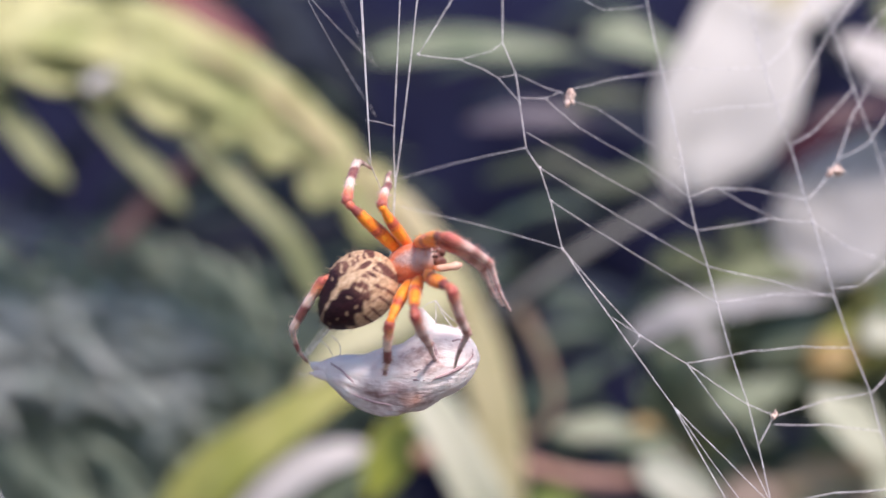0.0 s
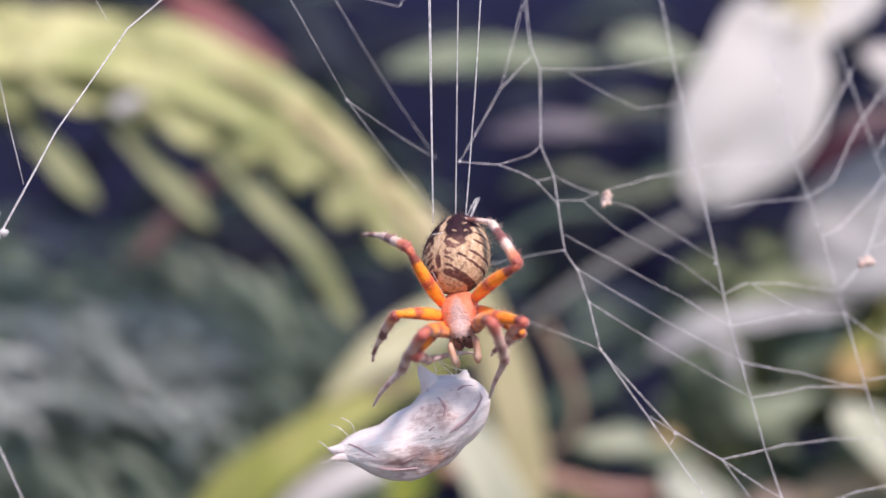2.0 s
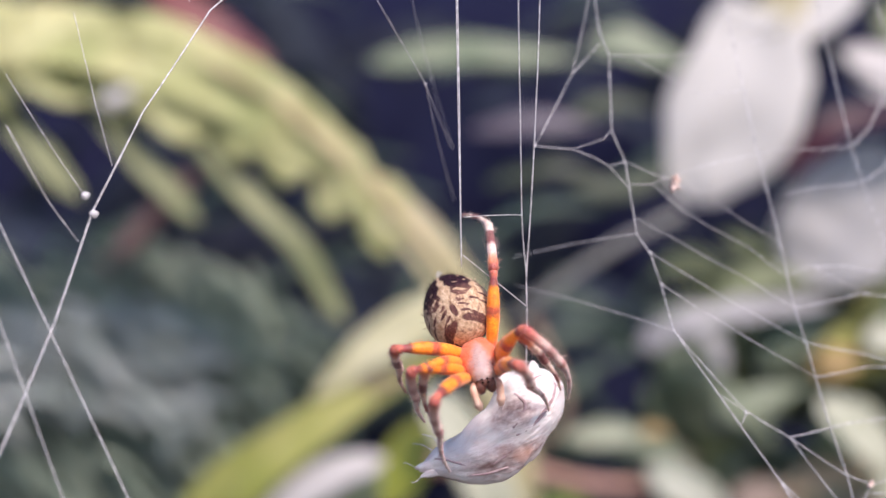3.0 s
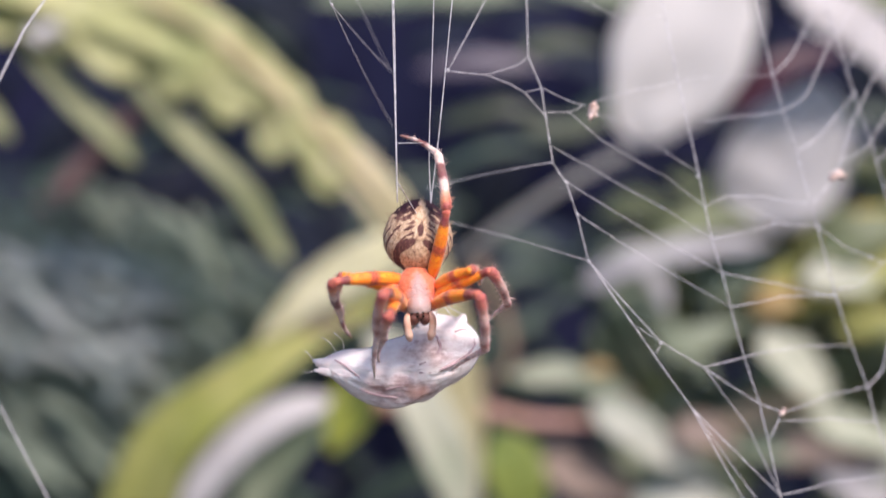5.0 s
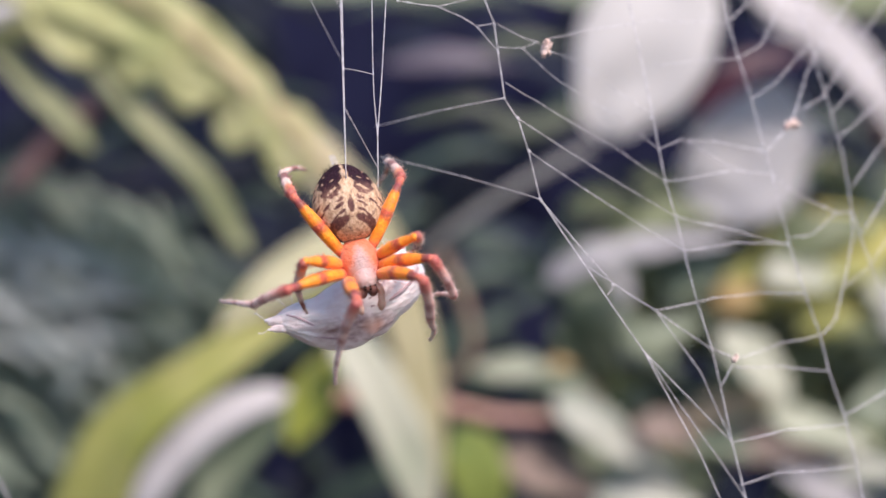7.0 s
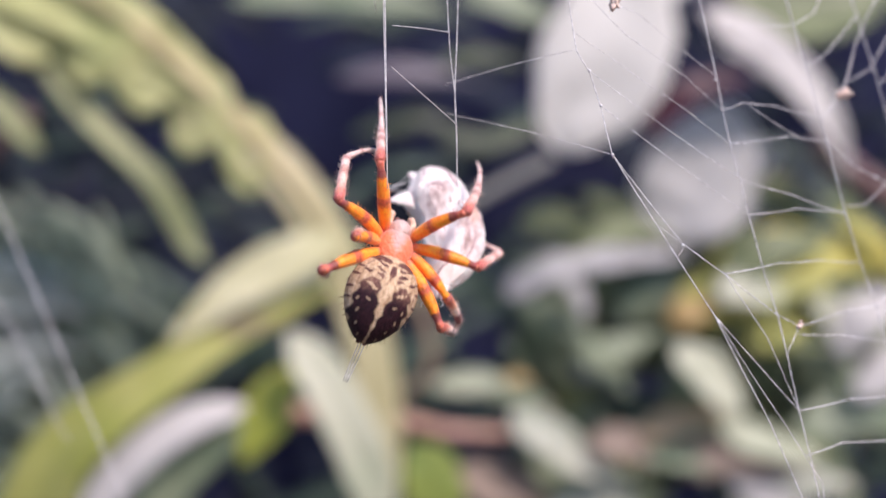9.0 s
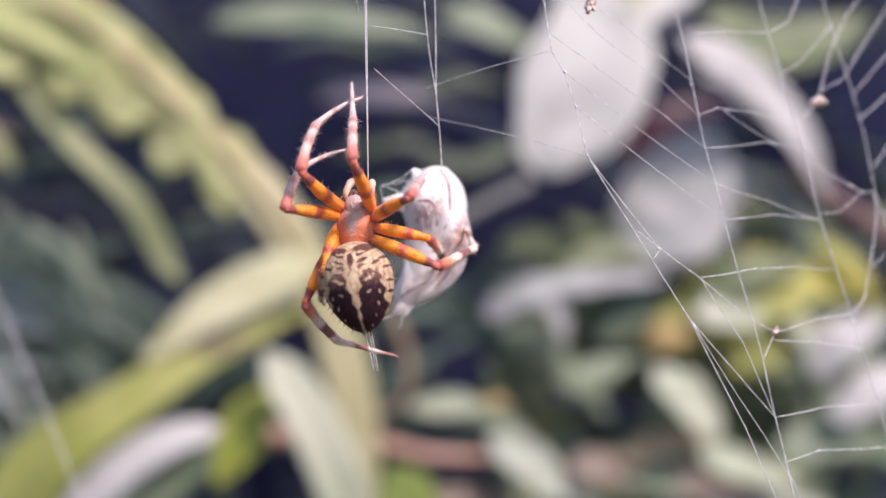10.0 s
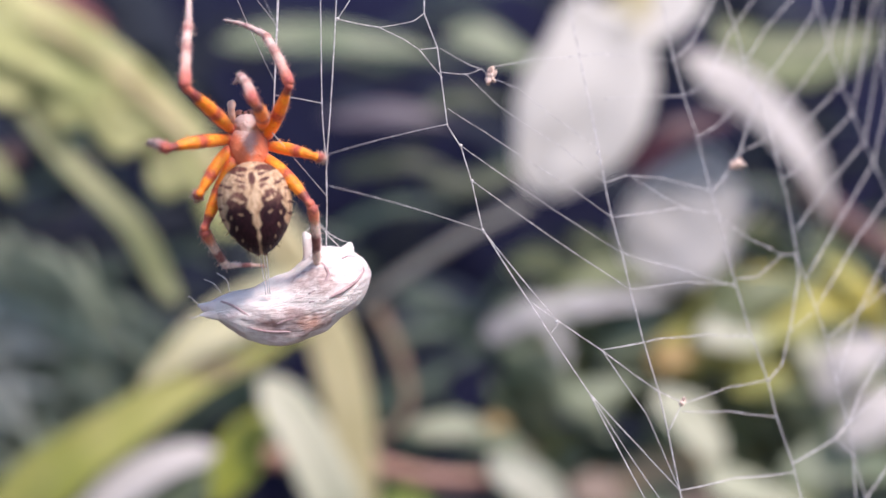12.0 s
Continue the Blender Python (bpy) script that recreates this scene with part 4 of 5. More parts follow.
LEG_SCALE = (1.1, 1.0, 0.8, 1.08)
HIP = ((1.15, 3.1, -0.15), (1.4, 2.4, -0.2), (1.45, 1.65, -0.2), (1.15, 0.8, -0.15))


def tube_mesh(pts, radius, sides):
    v, f = tube([q * MM for q in pts], MM, sides, radius)
    bm = bmesh.new()
    vs = [bm.verts.new(q) for q in v]
    for g in f:
        bm.faces.new([vs[i] for i in g])
    return bm


def bell(u, at, width):
    return math.exp(-((u - at) / width) ** 2)


def segment(length, k, bow, girth, rows, hairs, hair, seed):
    """One joint of a leg along y, bowed towards x, rounded at both ends, with stiff hairs."""
    g = 0.72 + 0.28 * k
    us = [i / rows for i in range(rows + 1)]
    pts = [Vector((bow * k * math.sin(math.pi * u), (-0.16 + (length * k + 0.32) * u), 0)) for u in us]
    bm = tube_mesh(pts, lambda u: g * girth(u) * min(1, 0.35 + u / 0.03, 0.35 + (1 - u) / 0.03), 12)
    add_hairs(bm, hairs, hair, seed, 0.55)
    return bm


def thigh_girth(u):
    return 0.3 + 0.22 * math.sin(math.pi * min(1, u * 1.12 + 0.04)) ** 0.8 + 0.03 * bell(u, 0.95, 0.05) - 0.03 * bell(u, 0.88, 0.03)


def shin_girth(u):
    return 0.41 - 0.11 * u + 0.03 * bell(u, 0.16, 0.08) - 0.05 * bell(u, 0.3, 0.04) + 0.03 * bell(u, 0.9, 0.08)


def foot_girth(u):
    return 0.27 - 0.19 * u ** 0.8 + 0.02 * bell(u, 0.62, 0.04)


def build_spider():
    sp = tagged(new("spider"), "orange-legged orb-weaver spider with a brown and cream patterned abdomen", "spider")
    sp.empty_display_size = 0.003
    # head and thorax, origin at the waist, head towards y, back towards z
    bm = bmesh.new()
    ball(bm, (0, 1.75, 0), (1.5, 2.0, 1.05), shape=lambda c: Vector((c.x * (1 - 0.28 * max(0, c.y)), c.y, c.z * (1 - 0.15 * abs(c.y)))))
    ball(bm, (0, 3.2, 0.2), (0.95, 1.0, 0.85))
    for i, h in enumerate(HIP):
        for s in (-1, 1):
            ball(bm, (h[0] * s * 0.85, h[1], h[2] - 0.15), (0.55, 0.42, 0.42), seg=12, rings=8)
    add_hairs(bm, 90, 0.4, 3)
    thorax = part("cephalothorax", bm, M_CARAPACE, sp, "pinkish orange head and thorax")
    for s in (-1, 1):
        bm = bmesh.new()
        ball(bm, (0.4 * s, 4.05, -0.2), (0.44, 0.6, 0.66), seg=14, rings=10)
        part("jaw", bm, M_FACE, thorax, "dark brown jaw")
    bm = bmesh.new()
    ball(bm, (0, 3.75, 0.22), (0.72, 0.62, 0.5), seg=18, rings=12)
    part("face", bm, M_FACE, thorax, "dark brown face")
    for x, y, z, r in ((0.2, 4.2, 0.5, 0.1), (-0.2, 4.2, 0.5, 0.1), (0.2, 4.0, 0.66, 0.09), (-0.2, 4.0, 0.66, 0.09), (0.6, 3.95, 0.42, 0.08), (-0.6, 3.95, 0.42, 0.08)):
        bm = bmesh.new()
        ball(bm, (x, y, z), (r, r, r), seg=10, rings=8)
        part("eye", bm, M_EYE, thorax, "small black eye")
    for s in (-1, 1):
        v, f = tube([q * MM for q in spline([(0.55 * s, 3.5, -0.3), (0.95 * s, 4.2, 0.0), (0.92 * s, 5.0, -0.35), (0.75 * s, 5.6, -0.9)], 18)], 0.34 * MM, 10, lambda u: 0.7 + 0.25 * math.sin(math.pi * u) + 0.35 * bell(u, 0.82, 0.12) - 0.25 * u)
        pieces("feeler", v, f, M_PALP, sp, "stubby pale orange feeler")
    # abdomen, origin at the waist, tip towards -y
    bm = bmesh.new()

    def egg(c):
        w = 1 + 0.17 * c.y - 0.1 * max(0, -c.y) ** 2 - 0.1 * max(0, c.y) ** 3
        return Vector((c.x * w, c.y, c.z * (1 + 0.12 * c.y)))
    ball(bm, (0, -3.1, 0.9), (2.72, 3.5, 2.45), shape=egg, seg=48, rings=32)
    add_hairs(bm, 420, 0.5, 13, -0.5, lambda c: c.y < -0.5)
    abdomen = part("abdomen", bm, M_ABDOMEN, sp, "egg-shaped brown and cream mottled abdomen")
    for s in (-1, 1):
        bm = bmesh.new()
        ball(bm, (0.25 * s, -6.3, 0.25), (0.25, 0.4, 0.25), seg=12, rings=8)
        part("spinneret", bm, M_FACE, abdomen, "dark spinneret")
    for i, (x, z) in enumerate(((-0.15, 0.0), (0.1, 0.25), (0.3, -0.1))):
        v, f = tube([q * MM for q in spline([(x, -6.5, 0.2), (x * 0.95, -7.6, -0.1 - 0.5 * z), (x * 0.7, -9.7, -0.7)], 8)], 0.04 * MM, 5)
        pieces("silk_strand", v, f, M_SILK, abdomen, "white silk drawn from the spinnerets")
    meshes = []
    legs = []
    for i in range(8):
        k = LEG_SCALE[i % 4]
        if i < 4:
            a = part("leg", segment(UPPER, k, 0.3, thigh_girth, 26, 90, 0.34, i), M_UPPER, sp, "orange thigh with dark rings")
            b = part("shin", segment(SHIN, k, 0.22, shin_girth, 24, 120, 0.42, i + 20), M_SHIN if i < 2 else M_LOWER, a, SHIN_LABEL[i])
            c = part("foot", segment(FOOT, k, 0.3, foot_girth, 22, 80, 0.3, i + 40), M_PALEFOOT if i < 2 else M_FOOT, a, FOOT_LABEL[i])
            meshes.append((a.data, b.data, c.data))
        else:
            a, b, c = (new(n, d) for n, d in zip(("leg", "shin", "foot"), meshes[i - 4]))
            a.parent, b.parent, c.parent = sp, a, a
            tagged(a, "orange thigh with dark rings")
            tagged(b, SHIN_LABEL[i - 4])
            tagged(c, FOOT_LABEL[i - 4])
        legs.append((a, b, c, k))
    return sp, abdomen, legs


spider, abdomen, legs = build_spider()


def build_prey():
    """A wrapped insect: a sickle of silk, pointed at one end and broad at the other, with a pinched horn, folds and limbs under the wrapping."""
    ob = tagged(new("wrapped_prey"), "prey insect wrapped in greyish white silk", "prey")
    rows, sides = 96, 64
    # x, upper edge and lower edge along the body
    outline = spline([(-6.6, -0.72, -0.95), (-5.7, -0.15, -1.6), (-4.6, 0.25, -2.6), (-3.3, 0.5, -3.45), (-1.5, 0.85, -4.05), (0.2, 1.4, -4.15), (1.5, 2.3, -3.85), (2.8, 3.1, -3.4), (4.1, 3.15, -2.6), (5.4, 2.75, -1.6), (6.3, 1.95, -0.5), (6.75, 0.95, 0.55)], rows)

    def girth(x):
        a = min(range(rows), key=lambda i: abs(outline[i].x - x))
        return (outline[a].y + outline[a].z) / 2, (outline[a].y - outline[a].z) / 2

    def skin(x, z, proud=-0.02):
        """The point of the near face over x, z."""
        mid, half = girth(x)
        return Vector((x, -0.86 * half * math.sqrt(max(0.03, 1 - ((z - mid) / half) ** 2)) - proud, z))
    verts, faces = [], []
    for i, o in enumerate(outline):
        mid, half = (o.y + o.z) / 2, (o.y - o.z) / 2
        for j in range(sides):
            w = 2 * math.pi * j / sides
            d = Vector((0, 0.86 * math.cos(w), math.sin(w)))
            q = 1 + 0.1 * noise.noise(Vector((o.x * 0.4, d.y * 1.7, d.z * 1.7)))
            q += 0.05 * noise.noise(Vector((o.x * 0.5, d.y * 6, d.z * 6 + 0.4 * o.x)))
            q += 0.05 * max(0, math.sin(w * 5 + o.x * 0.7 + 3 * noise.noise(Vector((o.x * 0.35, d.z, 1))))) ** 6
            q += 0.02 * noise.noise(Vector((o.x * 2.2, d.y * 14, d.z * 14)))
            verts.append((Vector((o.x, 0, mid)) + d * half * q) * MM)
    for i in range(rows - 1):
        for j in range(sides):
            e = (j + 1) % sides
            faces.append((i * sides + j, (i + 1) * sides + j, (i + 1) * sides + e, i * sides + e))
    faces.append(tuple(range(sides)))
    faces.append(tuple(range((rows - 1) * sides, rows * sides))[::-1])
    pieces("silk_wrapping", verts, faces, M_WRAP, ob, "greyish white silk wrapping, streaked brown")
    # pinched corners of the sheet of silk
    for path, wide, flat in (([(2.6, -0.2, 1.6), (2.35, -0.35, 2.9), (2.0, -0.3, 3.8), (1.75, -0.2, 4.55)], 1.35, 0.45), ([(4.6, -0.2, 1.8), (5.0, -0.2, 2.7), (5.35, -0.1, 3.35)], 1.3, 0.6), ([(-4.9, -0.1, -1.0), (-5.9, -0.2, -0.75), (-6.95, -0.1, -0.5)], 1.05, 0.75), ([(-5.0, -0.2, -1.3), (-5.9, -0.4, -1.25), (-6.75, -0.4, -1.25)], 0.75, 0.75)):
        line = spline(path, 16)
        v, f = tube([q * MM for q in line], wide * MM, 18, lambda u: 1.0 - 0.88 * u ** 0.85)
        v = [Vector((p.x, line[i // 18].y * MM + (p.y - line[i // 18].y * MM) * flat, p.z)) * (1 + 0.03 * noise.noise(p * 2500)) for i, p in enumerate(v)]
        pieces("silk_tuft", v, f, M_WRAP, ob, "pinched tuft of silk")
    # limbs and creases that show through
    for line, r in ((((-5.1, -0.3), (-4.1, -0.75), (-3.0, -1.6), (-2.2, -2.0)), 0.1), (((1.6, -0.9), (2.6, -0.8), (4.1, -0.35), (5.4, 0.35), (6.1, 1.1)), 0.15), (((6.1, 1.1), (5.85, 1.9), (5.1, 2.3), (4.4, 2.2)), 0.11), (((2.0, 2.5), (2.9, 1.9), (3.2, 1.0), (2.5, 0.2), (1.6, -0.3)), 0.14), (((-1.0, -2.4), (0.2, -2.1), (1.6, -2.6)), 0.1), (((-3.4, -2.4), (-1.8, -2.9), (0.0, -3.1)), 0.08)):
        pts = spline([skin(*q) for q in line], 20)
        v, f = tube([q * MM for q in pts], 0.9 * r * MM, 8, lambda u: 0.55 + 0.55 * math.sin(math.pi * (0.12 + 0.8 * u)))
        pieces("limb", v, f, M_LIMB, ob, "thin brown limb under the silk")
    # loose silk
    for pts in (((-6.8, -0.1, -0.5), (-7.4, -0.2, 0.25), (-7.6, 0.1, 0.2)), ((-6.7, -0.4, -1.2), (-7.3, -0.6, -1.4), (-7.6, -0.7, -1.2)), ((-5.0, -0.6, 0.3), (-5.5, -0.8, 1.1), (-6.2, -0.6, 1.5)), ((-4.4, -0.6, 0.4), (-4.5, -0.9, 1.3), (-5.2, -0.8, 1.9)), ((1.8, -0.2, 4.5), (2.3, -0.1, 4.9), (2.9, 0.0, 5.2)), ((5.3, -0.1, 3.3), (4.0, 0.0, 4.0), (2.9, 0.0, 5.2)), ((4.4, -0.4, 3.1), (3.6, -0.1, 4.1), (2.9, 0.0, 5.2)), ((3.0, -0.5, 3.2), (3.0, -0.2, 4.1), (2.9, 0.0, 5.2))):
        v, f = tube([q * MM for q in spline(pts, 8)], 0.032 * MM, 5)
        pieces("loose_strand", v, f, M_SILK, ob)
    return ob


prey = build_prey()


def hanging_line(name, label, length, strands, radius):
    """Silk from its lower end at the origin straight up."""
    ob = tagged(new(name), label, "silk thread")
    for i in range(strands):
        a = 2.1 * i
        lift = 1.0 + i
        v, f = tube([Vector((0.07 * math.cos(a) * min(1, z / 12), 0.06 * math.sin(a) * min(1, z / 12), z)) * MM for z in (0, lift, 4 + lift, 12, 30, length)], radius * MM, 5)
        pieces("strand", v, f, M_SILK, ob)
    return ob


dragline = hanging_line("dragline", "double white silk line from which the spider hangs", 110, 2, 0.045)


def forked_line():
    """The prey's line: one thread that parts into two on the way up."""
    ob = tagged(new("prey_line"), "forked silk line that holds the wrapped prey", "silk thread")
    for path, r in ((((0, 0, -7.6), (0.04, 0, -3.5), (-0.02, 0.05, 0), (0.25, 0.1, 4.5), (0.62, 0.1, 13), (1.0, 0.1, 27), (2.6, 0.2, 105)), 0.045), (((0.03, 0.03, -3.0), (-0.04, 0.05, 0), (-0.4, 0.05, 4.2), (-0.62, 0.05, 13), (-0.95, 0.05, 27), (-2.6, 0.1, 105)), 0.04)):
        v, f = tube([Vector(q) * MM for q in spline(path, 40)], r * MM, 5)
        pieces("strand", v, f, M_SILK, ob)
    return ob


prey_line = forked_line()


def swinging_thread(length, radius, droop):
    """A thread of the web that swings with the lines it is tied to: from the origin along y."""
    v, f = tube([Vector((0, length * u, -droop * length * math.sin(math.pi * u))) * MM for u in [i / 10 for i in range(11)]], radius * MM, 5)
    return pieces("thread", v, f, M_SILK, web)


# ---- what moves ----
def frame_of(axis, out):
    """A turn whose y lies along axis and whose x leans towards out."""
    y = axis.normalized()
    x = (out - y * out.dot(y))
    x = x.normalized() if x.length > 1e-4 else y.orthogonal().normalized()
    return Matrix((x, y, x.cross(y))).transposed().to_4x4()


STEPS = []
HOLDS = []


def step(t, waist, head, tail, prey_at, prey_turn, line, cord, joints):
    """One pose. waist: x, y, z; head, tail: turn in the upright plane, lean of the fore end towards the viewer, and roll, of the head with the thorax and of the abdomen;
    prey_at: x, y, z; prey_turn: turn, lean, roll; line, cord: lower end x, z and slant of the dragline and of the prey's line;
    joints: knee, ankle and tip of the eight legs from the waist, the left four first."""
    def facing(a):
        return pose(0, 0, 0, 90, 0, 0) @ pose(0, 0, 0, 0, 0, a[0]) @ pose(0, 0, 0, a[1], 0, 0) @ pose(0, 0, 0, 0, a[2], 0)
    body = facing(head)
    back = body.inverted()
    ways = []
    for i in range(8):
        h = HIP[i % 4]
        last = Vector((h[0] * (-1 if i < 4 else 1), h[1], h[2]))
        for j in range(3):
            q = back @ Vector(joints[9 * i + 3 * j:9 * i + 3 * j + 3])
            ways.append((q - last).normalized())
            last = q
    turns = [m.to_quaternion() for m in (body, back @ facing(tail))]
    spots = [Vector(waist), Vector((line[0], waist[1] - 0.3, line[1])), Vector((cord[0], waist[1] + 2.3, cord[1])), Vector((line[2], cord[2], 0))]
    if STEPS:
        for q, before in zip(turns, STEPS[-1][1]):
            q.make_compatible(before)
    STEPS.append((t, turns, spots + ways))
    HOLDS.append((t, prey_at, prey_turn))


step(0, (-4.13, -10.37, -1.33), (-78, 22, -20), (-46, 0, -25), (-3.90, -7.37, -9.12), (-4, 0, 0), (-5.54, 6.64, -3.0), (-4.12, 0.51, 4.3),
     (4.3, -6.4, 2.2, 7.7, -3.0, 0.1, 9.3, -0.1, -3.4,  4.1, -5.3, 1.8, 7.1, -2.3, -0.2, 8.8, 0.6, -3.1,
      -0.4, -2.6, 4.5, -0.1, 0.7, 6.3, -0.1, 4.0, 7.6,  -3.0, -2.5, 4.8, -2.6, 1.3, 8.1, -1.8, 6.0, 8.0,
      4.7, -7.0, -1.4, 5.9, -3.4, -4.9, 5.0, 0.3, -7.8,  2.1, -6.1, -3.2, 3.1, -2.3, -5.8, 3.9, 1.7, -7.6,
      0.2, -3.8, -4.0, -0.1, -1.7, -7.1, -0.4, 1.4, -8.7,  -4.9, -1.5, -0.9, -7.6, 0.2, -4.9, -7.0, 3.9, -7.8))
step(0.5, (-10.27, -12.11, 0.78), (-88, 15, -40), (-92, 48, -10), (-4.37, -9.11, -7.71), (37, 0, 0), (-8.33, 6.90, -2.5), (-0.84, -1.05, -4.3),
     (2.3, -4.4, 4.8, 5.4, -0.3, 5.1, 6.1, 3.8, 2.7,  1.0, -3.8, 4.0, 1.4, 0.5, 5.7, 1.7, 4.8, 6.6,
      1.2, -2.8, 3.6, 2.0, 0.7, 2.6, 2.2, 4.2, 2.0,  -2.0, -1.7, 5.3, -1.6, 2.7, 7.7, 0.2, 7.0, 8.8,
      2.8, -7.3, -0.8, 5.3, -3.1, -2.4, 7.5, 0.6, -4.6,  0.5, -6.4, -1.8, 2.9, -4.3, -5.2, 6.3, -2.4, -7.3,
      0.8, -4.0, -4.4, 0.0, -0.9, -6.4, 0.6, 1.5, -8.9,  -0.2, -4.5, -5.4, 0.3, -0.6, -8.6, 2.9, 2.1, -11.5))
step(1, (-5.34, -12.71, 3.90), (-160, 50, 0), (-174, 42, 8), (-7.33, -9.71, -7.87), (12, 0, 0), (-6.42, 10.26, -2.3), (-3.86, -1.87, 2.1),
     (2.2, -7.9, -3.4, 2.9, -3.4, -5.9, 3.4, -0.0, -9.3,  4.6, -6.1, 0.5, 7.2, -2.1, 0.9, 7.8, 2.2, 0.9,
      5.1, -3.8, 0.0, 5.9, -0.3, -1.1, 5.8, 3.2, -1.6,  3.5, -5.3, 2.2, 2.8, -2.5, 6.3, -0.1, 1.3, 6.5,
      -1.0, -8.1, -3.4, -0.9, -3.7, -6.0, 0.0, -0.7, -9.7,  -2.8, -6.7, -2.5, -3.4, -2.2, -3.6, -4.0, 1.7, -5.5,
      -2.5, -5.1, -2.3, -3.4, -1.6, -3.2, -3.6, 1.7, -4.4,  -4.8, -4.2, -3.1, -5.8, -2.5, -7.8, -6.2, 0.1, -11.8))
step(1.5, (-2.52, -13.15, 3.28), (178, 38, 12), (172, 34, 32), (-7.98, -10.15, -6.26), (8, 0, 0), (-5.00, 9.77, -0.3), (-3.83, -1.44, 3.7),
     (1.4, -7.9, -1.8, 2.0, -3.4, -4.4, 0.2, -0.9, -8.1,  4.0, -6.2, -2.3, 2.5, -2.1, -3.8, 0.6, 1.9, -4.1,
      3.5, -4.8, -1.9, 4.0, -1.3, -3.0, 2.8, 1.9, -3.9,  4.0, -4.4, 2.8, 2.1, -1.1, 6.2, -2.2, 1.0, 6.3,
      -2.2, -7.4, -2.0, -3.5, -3.3, -4.8, -4.6, 0.2, -8.1,  -2.9, -6.3, -2.5, -4.0, -2.0, -4.1, -3.7, 1.8, -6.3,
      -5.2, -2.5, -0.8, -6.6, 0.4, -2.7, -7.8, 3.2, -4.5,  -5.0, -0.6, 3.5, -7.3, 3.7, 4.7, -9.2, 8.0, 5.5))
step(2, (-2.19, -12.78, 5.13), (-174, 28, 12), (170, 34, 38), (-6.15, -9.78, -5.69), (12, 0, 0), (-4.01, 10.51, -0.4), (-2.40, -1.52, 2.6),
     (2.3, -7.3, -1.6, 3.4, -3.5, -4.9, 2.4, 0.0, -8.1,  4.7, -5.6, -1.8, 3.8, -1.3, -3.5, 3.1, 2.7, -5.0,
      4.7, -3.4, -2.8, 3.7, 0.0, -4.0, 2.7, 3.1, -5.3,  4.4, -4.5, 2.2, 2.6, -0.9, 5.3, -0.4, 2.7, 5.5,
      -2.3, -6.8, -2.4, -4.1, -3.1, -5.5, -6.5, -0.3, -8.6,  -3.0, -5.4, -4.2, -2.2, -0.9, -5.1, 1.3, 1.8, -4.9,
      -4.5, -3.1, -1.4, -5.8, -0.2, -3.3, -6.8, 2.3, -5.5,  -3.6, -2.7, 3.5, -5.8, 1.8, 4.4, -7.9, 6.1, 4.5))
step(2.5, (-5.05, -13.41, 3.68), (-170, 38, 12), (166, 34, 38), (-8.05, -10.41, -6.41), (13, 0, 0), (-6.62, 9.72, -0.4), (-4.25, -1.67, 3.7),
     (2.1, -7.6, -0.4, 3.5, -4.5, -4.2, 2.0, -1.6, -7.8,  4.4, -6.2, -0.7, 5.1, -3.6, -4.6, 2.7, -4.2, -8.3,
      3.9, -4.7, -1.4, 4.4, -2.1, -4.0, 5.0, 0.9, -5.8,  4.2, -4.8, 2.4, 3.0, -0.8, 5.3, -1.5, 0.8, 5.9,
      -2.3, -7.2, -2.0, -3.8, -3.4, -5.1, -5.6, 0.2, -7.8,  -2.0, -6.3, -3.3, -1.3, -1.8, -4.4, -0.5, 2.5, -4.8,
      -4.7, -2.9, -1.2, -5.6, 0.4, -2.8, -6.0, 3.2, -4.8,  -3.4, -3.1, 3.3, -5.7, 1.3, 4.2, -7.5, 5.4, 2.5))
step(3, (-7.59, -13.45, 0.08), (-168, 42, 0), (-152, 50, 5), (-6.23, -10.45, -7.23), (24, 0, 0), (-8.55, 5.80, -0.3), (-3.29, 1.32, 1.1),
     (2.5, -7.7, -0.9, 3.9, -3.3, -3.1, 5.7, 0.5, -5.6,  3.1, -5.7, 1.4, 6.2, -3.8, -1.5, 7.0, -0.6, -4.5,
      3.0, -4.6, 0.9, 5.1, -2.5, -1.4, 6.5, -0.4, -3.8,  1.5, -0.2, 5.4, 1.4, 3.3, 9.0, -0.6, 7.6, 9.8,
      -3.2, -7.3, -3.2, -2.8, -3.3, -6.5, -2.0, -0.1, -10.1,  -4.8, -5.2, -1.5, -4.5, -1.4, -4.2, -3.9, 2.2, -6.7,
      -3.5, -4.5, -1.3, -4.0, -1.5, -3.5, -3.3, 0.8, -6.1,  -6.0, -3.3, -0.2, -5.8, 1.3, -2.4, -5.4, 5.3, -4.9))
step(3.2, (-3.98, -13.19, 0.21), (179, 30, 10), (-175, 44, 14), (-7.24, -10.19, -6.46), (0, 0, 0), (-5.42, 5.77, -2.6), (-4.28, 2.06, 5.6),
     (3.5, -6.9, -1.5, 3.9, -4.8, -6.2, 0.7, -2.4, -9.0,  5.0, -4.9, -0.5, 5.9, -1.9, -3.9, 3.5, 0.1, -7.1,
      3.3, -4.3, 0.4, 3.5, -0.8, -0.8, 3.4, 2.4, -2.4,  2.4, -3.2, 4.3, 1.7, -0.2, 8.3, -1.6, 2.6, 10.3,
      -1.8, -7.1, -2.5, -2.4, -3.4, -6.0, -3.3, 0.2, -9.2,  -4.4, -4.7, 0.1, -6.4, -0.5, -0.6, -7.7, 3.5, -1.9,
      -3.0, -4.4, -1.1, -4.0, -1.6, -3.4, -5.0, 1.0, -5.4,  -5.6, -2.8, 1.8, -6.8, 1.5, -0.6, -8.2, 5.2, -3.3))
